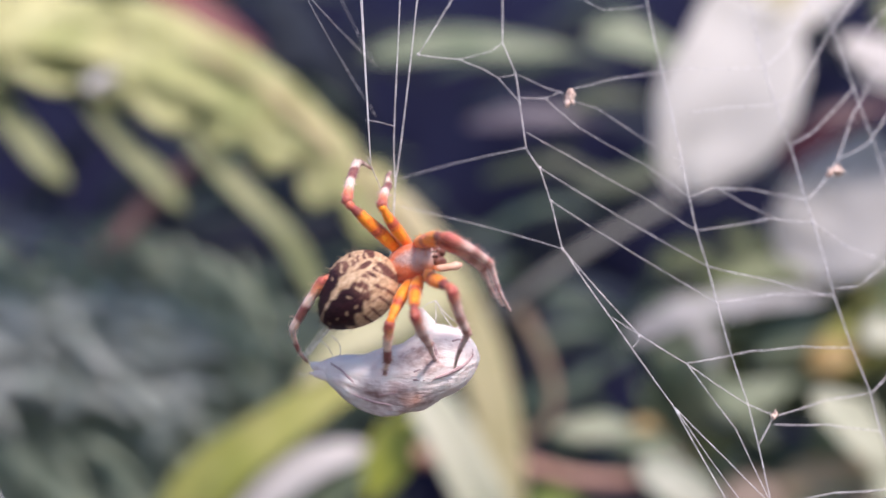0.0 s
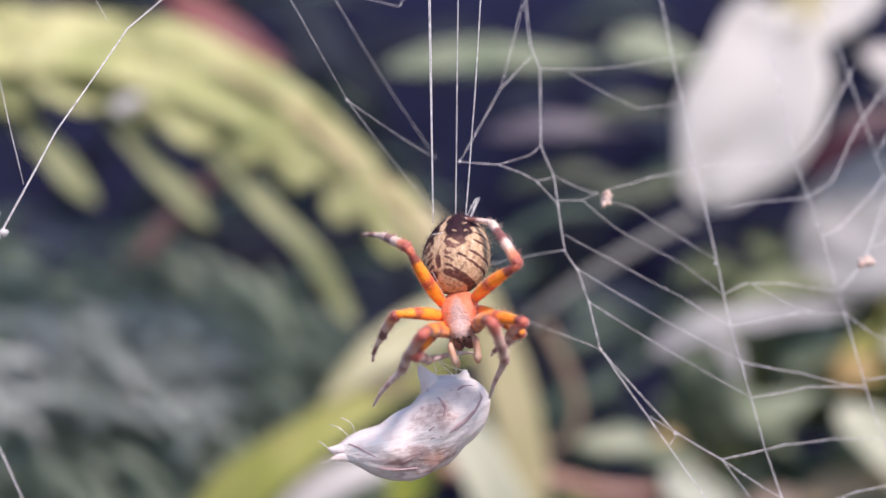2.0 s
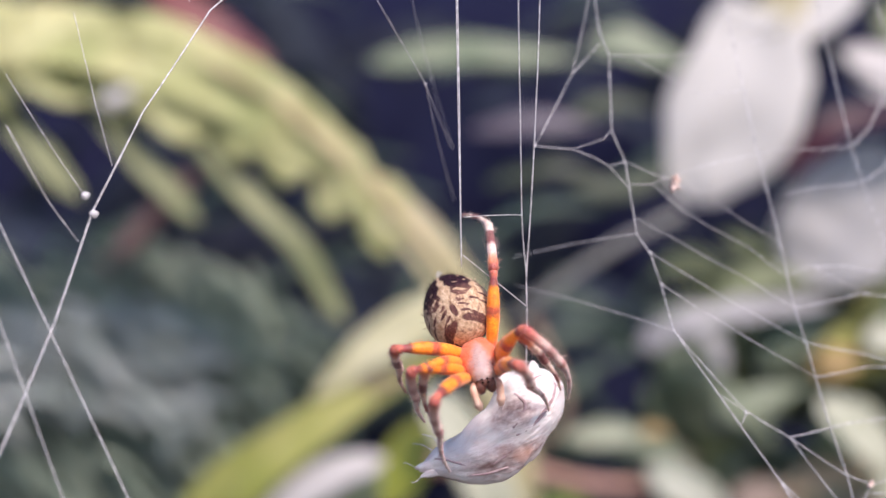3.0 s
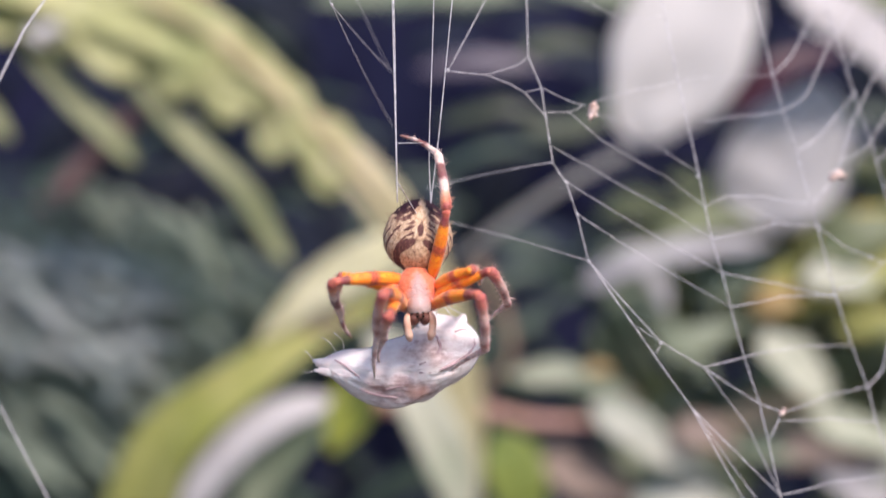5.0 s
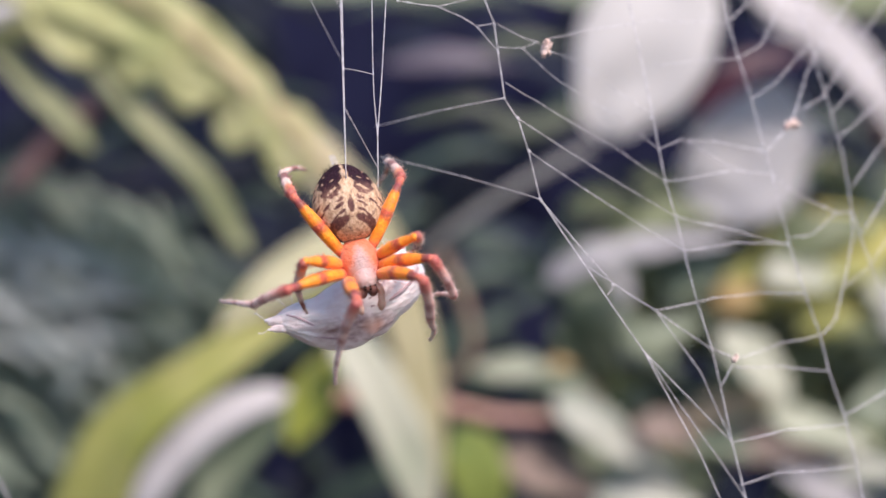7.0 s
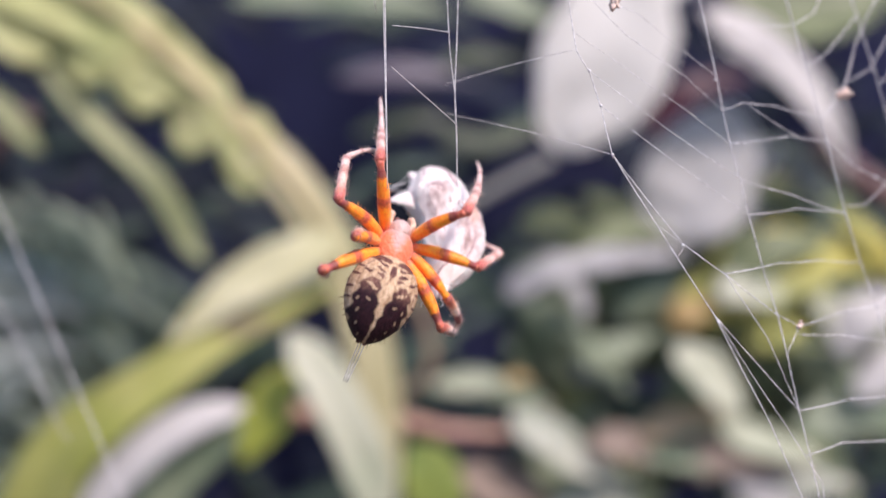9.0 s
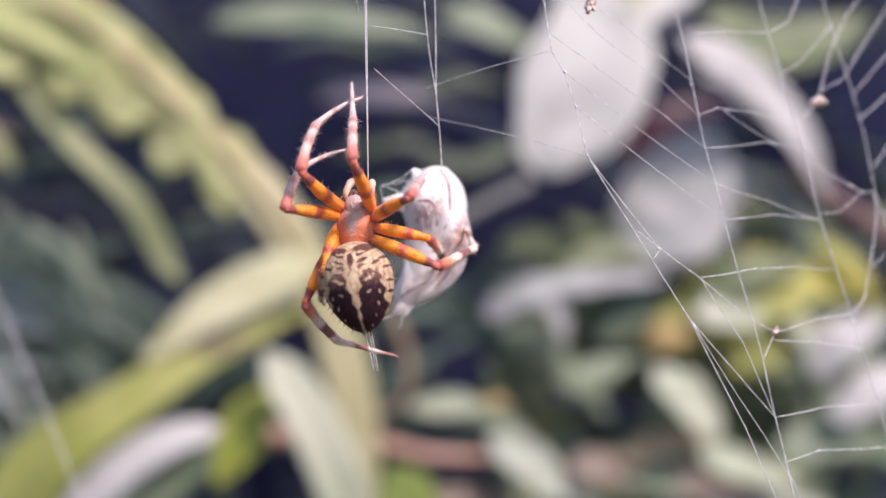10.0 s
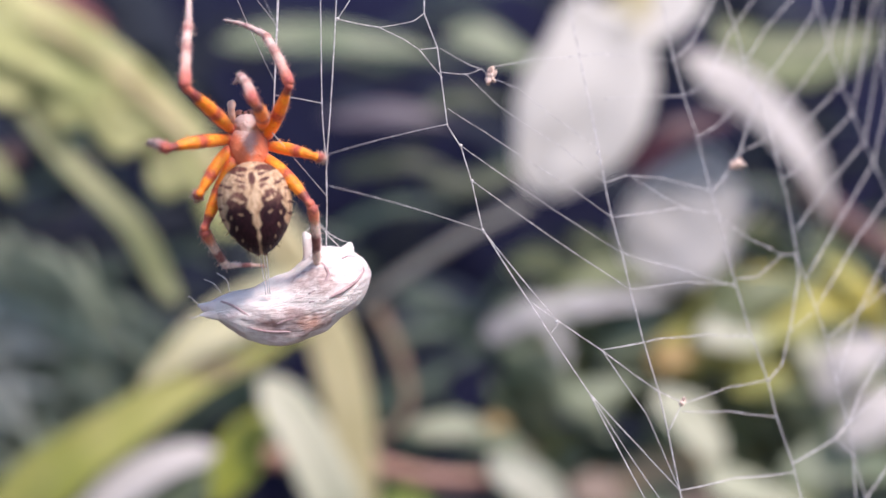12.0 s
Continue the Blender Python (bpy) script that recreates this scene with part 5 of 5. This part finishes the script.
step(4.8, (-8.29, -11.87, -1.36), (-168, 42, 0), (-165, 50, 5), (-5.65, -8.87, -7.74), (17, 0, 0), (-8.71, 4.19, 0.5), (-3.18, 0.44, 1.5),
     (3.2, -7.5, -0.9, 4.2, -3.1, -3.3, 5.3, 1.2, -5.2,  3.7, -4.1, 2.7, 7.3, -2.0, 0.6, 8.1, 1.6, -1.8,
      4.0, -2.6, 2.2, 5.2, 0.3, 0.2, 6.3, 3.1, -1.7,  1.4, -0.1, 5.4, 0.8, 2.5, 9.7, -0.3, 6.9, 11.1,
      -2.8, -7.5, -2.6, -2.4, -3.4, -5.7, -0.7, -0.1, -8.9,  -4.2, -5.6, -1.0, -4.8, -2.6, -4.5, -4.0, -0.2, -8.2,
      -2.5, -5.1, -1.4, -3.3, -2.1, -3.6, -2.6, 0.1, -6.3,  -5.3, -4.2, 0.1, -4.5, -0.0, -2.7, -1.3, 0.8, -6.1))
step(5, (-5.02, -11.50, 0.10), (-177, 30, -5), (172, 54, 0), (-6.41, -8.50, -7.23), (-2, 0, 0), (-6.32, 5.23, -0.2), (-3.93, 0.15, 4.2),
     (4.3, -6.3, -1.4, 4.9, -3.8, -5.8, 2.7, -0.0, -8.1,  5.4, -4.0, 0.1, 7.1, -0.8, -2.9, 6.1, 3.2, -4.7,
      3.9, -3.7, 0.1, 4.7, -0.2, -0.7, 5.2, 3.1, -1.8,  2.3, -2.3, 4.5, 1.9, 0.5, 8.7, -0.8, 4.1, 10.3,
      -2.5, -7.0, -1.0, -3.0, -3.2, -4.5, -3.3, -0.3, -8.4,  -2.1, -6.4, -2.7, -2.5, -2.4, -5.0, -2.9, 1.3, -7.5,
      -5.5, -0.8, -0.4, -6.3, 2.2, -2.6, -5.7, 4.4, -5.2,  -6.2, -3.3, -0.6, -5.9, 1.0, -3.3, -5.3, 4.9, -6.0))
step(5.5, (-6.27, -11.51, -0.03), (-172, 42, 0), (-174, 56, 0), (-6.20, -8.51, -7.18), (7, 0, 0), (-6.95, 5.34, 3.3), (-3.61, -1.20, 2.9),
     (3.6, -7.4, -1.2, 4.8, -3.8, -4.7, 5.6, 0.6, -6.6,  5.3, -4.7, 0.5, 7.5, -1.5, -2.2, 6.1, 2.2, -4.1,
      4.5, -3.5, 0.8, 5.2, 0.1, -0.0, 5.1, 3.4, -1.3,  2.1, -3.3, 4.5, 1.9, -0.2, 8.5, -0.4, 3.4, 10.5,
      -1.5, -7.9, -2.7, -1.1, -3.9, -6.0, 0.3, -1.3, -9.8,  -4.0, -6.0, -1.7, -4.9, -2.3, -4.4, -5.2, 0.9, -7.4,
      -3.6, -4.5, -2.0, -4.5, -1.4, -3.9, -4.4, 1.4, -5.9,  -5.2, -3.8, 1.4, -7.2, 0.2, -0.9, -6.6, 4.5, -2.9))
step(6, (-6.94, -11.97, -0.93), (-156, 38, 0), (-152, 50, -8), (-5.13, -8.97, -6.81), (10, 0, 0), (-6.90, 4.63, -0.7), (-2.90, 0.92, 3.2),
     (2.7, -7.7, -1.4, 3.9, -3.3, -3.9, 5.2, 0.9, -5.9,  2.7, -5.7, 1.8, 5.9, -3.0, -0.4, 6.9, 0.8, -2.4,
      3.9, -3.8, 1.7, 5.3, -0.6, 0.4, 6.0, 1.8, -2.1,  1.4, -1.8, 5.5, 1.0, 2.0, 8.9, -0.1, 5.9, 11.3,
      -0.3, -7.6, -1.6, -0.2, -2.9, -3.7, 0.3, 1.7, -5.3,  -3.8, -5.4, -3.6, -4.2, -1.5, -6.3, -1.8, -0.2, -9.7,
      -2.4, -4.7, -0.6, -2.9, -2.0, -3.3, -2.9, -0.2, -6.3,  -5.0, -4.3, -0.3, -5.2, 0.7, -1.2, -4.7, 5.4, -1.9))
step(6.5, (-7.77, -11.46, -2.13), (-172, 40, 0), (-148, 42, -3), (-5.83, -8.46, -7.80), (20, 0, 0), (-8.29, 3.47, 2.0), (-2.19, -2.18, -1.3),
     (2.5, -7.7, -1.7, 3.5, -3.0, -3.7, 4.9, 1.2, -5.7,  5.3, -5.1, -0.4, 7.1, -2.2, -3.7, 6.9, 1.1, -6.5,
      3.6, -2.6, 2.3, 4.4, 1.0, 1.4, 5.0, 4.0, -0.2,  1.2, -0.5, 5.3, 0.8, 2.8, 9.1, -0.2, 6.1, 12.4,
      -1.8, -7.7, -3.1, -2.5, -5.0, -7.5, -2.2, -2.1, -11.3,  -4.1, -5.7, -0.9, -6.2, -2.8, -3.9, -7.7, 0.6, -6.3,
      -2.8, -4.9, -2.1, -2.2, -1.6, -3.8, -0.1, 0.5, -5.7,  -5.2, -2.5, 2.7, -4.2, 2.0, 4.9, -3.3, 6.5, 5.9))
step(6.7, (-5.54, -10.93, -2.35), (-177, 28, 0), (180, 47, 0), (-6.54, -6.93, -8.26), (5, 0, 0), (-5.95, 2.92, -2.1), (-3.74, -2.81, 1.5),
     (3.1, -7.0, -3.0, 3.7, -2.9, -6.1, 4.1, 1.6, -7.9,  4.5, -5.4, -1.6, 6.2, -2.3, -4.7, 5.5, 2.0, -5.4,
      4.1, -3.7, 0.1, 4.8, -0.1, -0.6, 4.8, 3.3, -1.5,  4.6, -0.5, 4.0, 4.6, 4.1, 6.2, 4.1, 8.7, 4.9,
      -1.8, -7.2, -3.2, -3.1, -3.6, -6.7, -3.7, -0.3, -10.2,  -5.4, -4.4, -2.0, -7.9, -0.6, -3.1, -10.4, 3.1, -3.0,
      -3.7, -4.1, -0.7, -3.7, -0.9, -2.7, -3.3, 1.8, -4.9,  -4.5, -0.5, 3.9, -4.1, 4.1, 6.2, -2.0, 8.2, 7.0))
step(8.3, (-5.57, -6.85, -9.15), (-34, -42, 0), (-40, -25, 0), (-2.13, 0.15, -5.42), (75, 40, 0), (-8.11, -7.65, 8.4), (-2.83, -0.28, -5.2),
     (-0.8, -1.1, 7.3, -0.3, 2.5, 11.0, 0.2, 6.6, 13.6,  -4.8, 0.1, 4.5, -3.6, 3.2, 7.8, -0.3, 6.1, 8.2,
      -1.8, -1.8, 4.5, -1.0, 1.9, 4.8, 0.0, 5.2, 4.9,  -0.0, -0.5, -4.6, -0.8, 3.7, -7.5, -1.4, 8.2, -8.8,
      3.4, 0.1, 6.6, 5.5, 4.8, 7.7, 7.1, 9.3, 8.3,  7.3, 0.4, -0.1, 10.0, 3.2, 2.5, 8.5, 6.5, 5.1,
      4.6, 0.1, -3.0, 7.6, 2.3, -3.7, 6.6, 5.3, -2.1,  0.8, -3.9, -3.9, 1.8, 1.0, -5.1, 2.3, 5.5, -6.2))
step(8.5, (-5.72, -6.39, -10.56), (-38, -35, 0), (-43, -25, 0), (-2.02, 0.61, -6.71), (70, 25, 0), (-8.18, -9.78, 3.4), (-1.63, -1.40, -3.6),
     (-0.5, -1.1, 7.7, 0.4, 2.7, 11.0, -0.6, 6.3, 14.1,  -3.0, 1.9, 6.8, -2.4, 5.4, 9.9, -0.3, 8.9, 11.5,
      -3.6, -1.6, 2.8, -2.8, 1.9, 4.0, -0.5, 4.5, 4.6,  -6.4, 0.9, 1.4, -6.9, 4.3, -2.4, -4.7, 7.7, -5.0,
      6.9, -1.6, 2.8, 8.1, 2.4, 5.8, 6.8, 7.0, 6.6,  6.6, 0.0, -2.3, 8.2, 4.4, -1.7, 5.1, 7.6, -1.5,
      2.8, -1.3, -3.4, 3.7, 2.1, -4.6, 4.1, 5.5, -5.6,  2.0, -2.6, -5.1, 2.5, 2.2, -6.4, -0.3, 6.1, -6.2))
step(9, (-7.52, -5.09, -8.74), (-20, -38, 0), (-22, -10, 0), (-2.73, 1.91, -6.42), (74, 35, 0), (-7.89, -2.96, -1.6), (-1.94, -0.87, -1.9),
     (-1.0, -0.5, 7.9, -0.4, 3.9, 10.5, -0.1, 7.5, 13.7,  -4.2, -1.5, 4.8, -3.4, 1.6, 8.2, -0.6, 4.9, 9.1,
      -3.0, -2.6, 2.1, -2.2, 1.1, 2.4, -1.2, 4.4, 1.9,  -5.4, -2.9, -0.4, -5.0, 2.2, -0.9, -4.5, 6.8, -1.5,
      5.4, -2.2, 4.0, 7.3, 2.1, 6.2, 8.1, 6.3, 8.4,  6.9, 0.3, -0.3, 9.7, 4.0, 0.7, 8.3, 8.1, 1.3,
      4.5, 0.3, -2.7, 6.0, 2.8, -4.9, 5.6, 6.0, -6.4,  3.9, -0.5, -5.0, 5.7, 4.1, -6.0, 7.2, 8.6, -5.6))
step(9.5, (-7.13, -4.55, -7.37), (-8, -12, 0), (0, 0, -5), (-2.43, 2.45, -8.23), (65, 0, 0), (-7.66, -4.65, 2.9), (-1.44, -1.75, -6.7),
     (-3.2, -3.0, 6.9, -1.9, 0.1, 10.7, 0.5, 4.0, 12.3,  -5.6, -1.9, 3.7, -4.8, 1.3, 7.1, -1.0, 2.6, 8.9,
      -3.7, -1.3, -1.2, -3.5, 2.4, -2.0, -2.5, 5.7, -2.3,  -5.1, -2.6, -2.1, -5.3, -0.7, -6.8, -1.9, 1.5, -9.4,
      1.1, -5.1, 3.2, 3.1, -1.1, 5.8, 4.5, 3.4, 4.7,  5.6, -3.1, 2.1, 8.3, 0.5, 3.4, 9.9, 4.6, 3.2,
      5.2, -0.3, -0.9, 6.8, 3.0, -1.7, 7.4, 6.4, -2.3,  5.4, -0.9, -3.3, 7.8, 3.4, -4.6, 8.7, 8.0, -5.3))
step(10, (-8.16, -4.27, -7.49), (-5, -10, -22), (10, -5, -14), (-1.61, 2.73, -6.93), (66, 0, 0), (-7.16, -2.74, -2.0), (-0.89, -0.87, -5.1),
     (-4.3, -3.0, 5.5, -3.0, 0.2, 9.4, 0.6, 2.2, 11.9,  -5.3, -2.1, 2.7, -4.1, 1.0, 5.9, -0.5, 2.8, 7.7,
      -2.3, -1.4, -1.8, -2.2, 1.9, -3.7, -1.7, 5.2, -4.8,  -3.6, 0.4, -4.4, -0.7, 3.1, -7.6, 3.8, 2.3, -8.7,
      -0.7, -4.2, 6.3, -0.3, -0.5, 9.8, -0.1, 3.0, 13.1,  3.5, -4.8, 3.7, 4.9, -0.5, 5.1, 6.1, 3.7, 5.6,
      5.7, -0.9, 0.8, 7.5, 2.1, -0.7, 7.8, 5.5, -1.4,  6.5, -1.4, -1.4, 10.1, 1.9, 0.1, 10.0, 6.2, 2.1))
step(10.5, (-6.35, -5.40, -0.69), (-15, -20, 5), (-22, -15, 12), (-2.40, -2.40, -7.33), (3, 0, 0), (-6.16, 2.10, -3.4), (-1.36, -0.94, -2.3),
     (-5.1, -2.4, 4.1, -3.9, 0.9, 7.9, 0.0, 3.1, 9.7,  -2.8, -4.0, 3.6, -1.9, -0.9, 7.1, 0.1, 2.8, 5.9,
      -3.1, -2.1, -0.8, -3.5, 1.6, -1.0, -3.0, 5.1, -1.5,  -4.5, -2.8, -2.3, -4.9, 2.2, -3.2, -3.8, 6.7, -3.8,
      3.0, -4.5, 3.2, 5.2, -0.7, 6.0, 7.4, 3.6, 5.4,  5.2, -3.1, 1.8, 8.0, 0.5, 0.7, 8.2, 4.3, -1.5,
      4.2, 0.6, -2.5, 5.1, 4.2, -2.7, 6.0, 7.6, -2.5,  2.0, -4.1, -3.2, 4.0, 0.3, -4.8, 6.3, 3.5, -7.5))
step(11, (-6.19, -6.53, 3.40), (-15, -32, 0), (-7, 0, 0), (-5.00, -3.53, -7.03), (-2, 0, 0), (-6.50, 5.45, 0.3), (-2.75, -2.49, 0.4),
     (-1.3, -3.3, 5.7, -1.3, 0.3, 9.3, -2.8, 4.3, 11.5,  -4.2, -2.8, 2.6, -3.0, 0.3, 5.9, -0.3, 3.8, 5.7,
      -4.3, -0.6, -0.7, -3.9, 3.1, -1.2, -3.5, 6.6, -1.1,  -4.9, 0.6, -3.5, -4.2, 4.6, -6.5, -1.3, 8.1, -7.7,
      3.3, -3.9, 2.6, 5.8, -0.3, 5.3, 7.8, 4.0, 4.4,  6.6, -1.0, 0.6, 8.1, 3.4, 1.4, 8.9, 7.7, 1.6,
      2.8, -2.1, -1.9, 3.0, 1.6, -2.6, 3.0, 5.1, -3.3,  3.8, -2.5, -4.0, 4.3, -0.6, -8.7, 4.3, 3.2, -11.6))
step(11.5, (-9.19, -6.59, 4.72), (-10, -12, -18), (13, 0, -12), (-4.33, -3.59, -5.41), (0, 0, 0), (-7.27, 7.72, -0.8), (-1.62, -1.37, -2.1),
     (-4.1, -3.5, 4.1, -4.1, -1.4, 8.8, -4.1, 0.7, 13.2,  -4.7, -1.8, -0.0, -3.5, 1.8, 2.8, 0.7, 1.5, 4.0,
      -2.2, -0.6, -2.2, -2.5, 3.2, -2.4, -2.3, 6.7, -2.5,  -2.5, 0.8, -4.8, 0.3, 4.0, -7.5, 4.6, 6.0, -7.6,
      -0.8, -4.7, 4.6, -1.2, 0.2, 6.5, -0.3, 4.9, 7.1,  2.9, -4.8, 3.4, 1.9, -2.0, 7.0, -0.3, 1.6, 8.1,
      6.0, -0.2, 1.3, 7.4, 3.2, 2.2, 7.9, 6.5, 3.1,  4.6, -2.7, -3.4, 6.0, -1.0, -7.9, 6.9, 1.1, -12.1))
step(12, (-8.12, -6.21, 4.32), (8, -10, 8), (8, 0, 0), (-5.29, -3.21, -5.07), (6, 0, 0), (-6.58, 7.20, 1.1), (-2.32, -1.22, -0.5),
     (-4.5, -4.1, 5.1, -4.5, -2.6, 10.0, -4.4, -1.7, 14.8,  -5.8, -2.9, 0.9, -7.2, 1.5, 1.7, -8.2, 5.8, 2.0,
      -3.7, -0.9, -2.2, -4.1, 2.8, -2.3, -4.0, 6.3, -2.2,  -3.4, 0.0, -4.8, -2.0, 4.1, -7.5, 1.0, 7.8, -7.6,
      0.2, -5.0, 4.2, -0.9, -0.6, 6.7, -1.7, 4.1, 7.0,  2.7, -3.0, 5.9, 0.9, -1.1, 9.7, -2.3, 1.6, 11.3,
      4.9, -1.4, 0.8, 5.4, 2.4, 1.0, 5.6, 5.9, 1.1,  4.5, -2.3, -2.9, 5.0, 0.8, -6.9, 5.2, 4.5, -9.9))


def eased(times, values, t):
    """A smooth course through values, with no overshoot."""
    i = min(max(int(np.searchsorted(times, t, side="right")) - 1, 0), len(times) - 2)
    h = np.diff(times)
    d = np.diff(values, axis=0) / h[:, None]

    def slope(k):
        if k == 0 or k == len(times) - 1:
            return d[min(k, len(d) - 1)]
        a, b = d[k - 1], d[k]
        return np.where(a * b > 0, 2 * a * b / np.where(np.abs(a + b) < 1e-9, 1, a + b), 0)
    u = (t - times[i]) / h[i]
    m0, m1 = slope(i) * h[i], slope(i + 1) * h[i]
    return (2 * u ** 3 - 3 * u ** 2 + 1) * values[i] + (u ** 3 - 2 * u ** 2 + u) * m0 + (3 * u ** 2 - 2 * u ** 3) * values[i + 1] + (u ** 3 - u ** 2) * m1


# the height at which the prey's line forks
FORK = 5.0
# threads between the web and the two hanging lines: where they are fixed, on which line and at what height they end, how stout they are
TIES = (((6.84, 8.24), "cord", 6.2, 0.034), ((9.62, -0.04), "cord", 3.7, 0.026), ((-11.12, 20.78), "line", 11.6, 0.022), ((-11.12, 20.78), "line", 16.3, 0.026), ((-12.58, 30.10), "line", 16.6, 0.022))

# slack threads beside the web that drift aside late on: radius, ends before, ends after
SLACK = (
    (0.04, ((-43.0, -18.5, 13.1), (-24.4, -21.5, -25.7)), ((-39.8, -18.6, 14.8), (-23.9, -22.0, -22.7))),
    (0.032, ((-41.8, -20.0, 5.6), (-31.0, -23.0, -22.0)), ((-40.2, -20.5, 9.2), (-26.1, -23.0, -20.2))),
)


# quick turns of the whole group about its lines between the steps: seconds, degrees
SPINS = ((1.25, 48), (1.75, 48), (2.25, 45), (2.75, 22), (5.25, 32), (5.75, 28))
# places and turns of the prey between the steps
SWINGS = ((1.25, (-3.4, -9.4, -7.8), (42, 45, 0)), (1.75, (-3.2, -9.5, -7.4), (38, 45, 0)), (2.25, (-4.4, -9.6, -7.6), (34, 42, 0)), (5.25, (-4.6, -8.0, -8.2), (24, 25, 0)), (5.75, (-4.5, -8.0, -8.4), (24, 22, 0)), (8.75, (-5.6, 0.4, -6.6), (45, 20, 0)), (9.25, (-6.6, 1.0, -7.2), (22, 25, 0)), (9.75, (-6.6, 2.4, -7.2), (38, 10, 0)), (10.25, (-5.6, 1.6, -7.4), (30, 10, 0)))


def motions():
    times = np.array([s[0] for s in STEPS])
    turns = np.array([[c for q in s[1] for c in q] for s in STEPS])
    spots = np.array([[c for p in s[2] for c in p] for s in STEPS])
    course = sorted([(t, 0) for t in times] + list(SPINS))
    spin_times, spins = np.array([c[0] for c in course]), np.array([[float(c[1])] for c in course])
    course = sorted(HOLDS + list(SWINGS))
    hold_times, holds = np.array([c[0] for c in course]), np.array([[*c[1], *c[2]] for c in course], dtype=float)
    rows = {}

    def put(ob, t, m):
        rows.setdefault(ob, []).append((t, m))

    def level(spot, slant, z):
        """The point of a hanging line at that height."""
        return spot + Vector((math.tan(radians(slant)), 0, 1)) * (z - spot.z)
    anchors = [Vector((x, web_y(x, z), z)) for (x, z), *_ in TIES]
    threads = [(swinging_thread(5.4, 0.03, 0.01), 5.4), (swinging_thread(7.2, 0.032, 0.0), 7.2)]
    for a, (_, which, z, radius) in zip(anchors, TIES):
        reach = max((a - level(s[2][2] if which == "cord" else s[2][1], s[2][3].y if which == "cord" else s[2][3].x, z)).length for s in STEPS)
        threads.append((swinging_thread(reach, radius, 0.012), reach))
    slack = [swinging_thread((Vector(before[1]) - Vector(before[0])).length, radius, 0.0) for radius, before, after in SLACK]
    drift_times, drifts = np.array((0.0, 6.6, 8.4, 12.0)), np.array(((0.0,), (0.0,), (1.0,), (1.0,)))
    for t in [i / 10 for i in range(121)]:
        q = eased(times, turns, t)
        body, tail = (Quaternion(q[4 * i:4 * i + 4]).normalized() for i in range(2))
        body = Quaternion((0, 0, 1), radians(eased(spin_times, spins, t)[0])) @ body
        p = eased(times, spots, t)
        p = [Vector(p[i:i + 3]) for i in range(0, len(p), 3)]
        waist, line, cord, slants = p[:4]
        x, y, z, turn, lean, roll = eased(hold_times, holds, t)
        put(spider, t, Matrix.LocRotScale(mm(*waist), body, None))
        put(abdomen, t, tail.to_matrix().to_4x4())
        put(prey, t, Matrix.Translation(mm(x, y, z)) @ pose(0, 0, 0, 0, -turn, 0) @ pose(0, 0, 0, 0, 0, lean) @ pose(0, 0, 0, roll, 0, 0))
        put(dragline, t, Matrix.Translation(mm(*line)) @ pose(0, 0, 0, 0, slants.x, 0))
        put(prey_line, t, Matrix.Translation(mm(*level(cord, slants.y, FORK))) @ pose(0, 0, 0, 0, slants.y, 0))
        for i, (leg, shin, foot, k) in enumerate(legs):
            a, b, c = (v.normalized() for v in p[4 + 3 * i:7 + 3 * i])
            h = HIP[i % 4]
            hip = Vector((h[0] * (-1 if i < 4 else 1), h[1], h[2]))
            knee = hip + a * UPPER * k
            out = Vector((0.25 * (-1 if i < 4 else 1), 0, 1))
            up = Matrix.Translation(hip * MM) @ frame_of(a, out)
            put(leg, t, up)
            put(shin, t, up.inverted() @ Matrix.Translation(knee * MM) @ frame_of(b, out))
            put(foot, t, up.inverted() @ Matrix.Translation((knee + b * SHIN * k) * MM) @ frame_of(c, out))
        # threads tied between the lines and the web
        ends = [(level(cord, slants.y, 9.8) + Vector((-0.42, 0, 0)), level(line, slants.x, 9.6), -1), (level(cord, slants.y, 2.5), level(line, slants.x, 6.8), -1)]
        for a, (_, which, z, radius) in zip(anchors, TIES):
            ends.append((a, level(cord, slants.y, z) if which == "cord" else level(line, slants.x, z), 1))
        for (ob, length), (a, b, side) in zip(threads, ends):
            way = b - a
            way.y = 0
            way.y = side * math.sqrt(max((b.y - a.y) ** 2, length ** 2 - way.length_squared))
            put(ob, t, Matrix.Translation(mm(*a)) @ frame_of(way, Vector((0.02, -1, 0.05))))
        f = eased(drift_times, drifts, t)[0]
        for ob, (radius, before, after) in zip(slack, SLACK):
            a, b = (Vector(u).lerp(Vector(v), f) for u, v in zip(before, after))
            put(ob, t, Matrix.Translation(mm(*a)) @ frame_of(b - a, Vector((0.02, -1, 0.05))))
    for ob, steps in rows.items():
        walk(ob, steps)


motions()
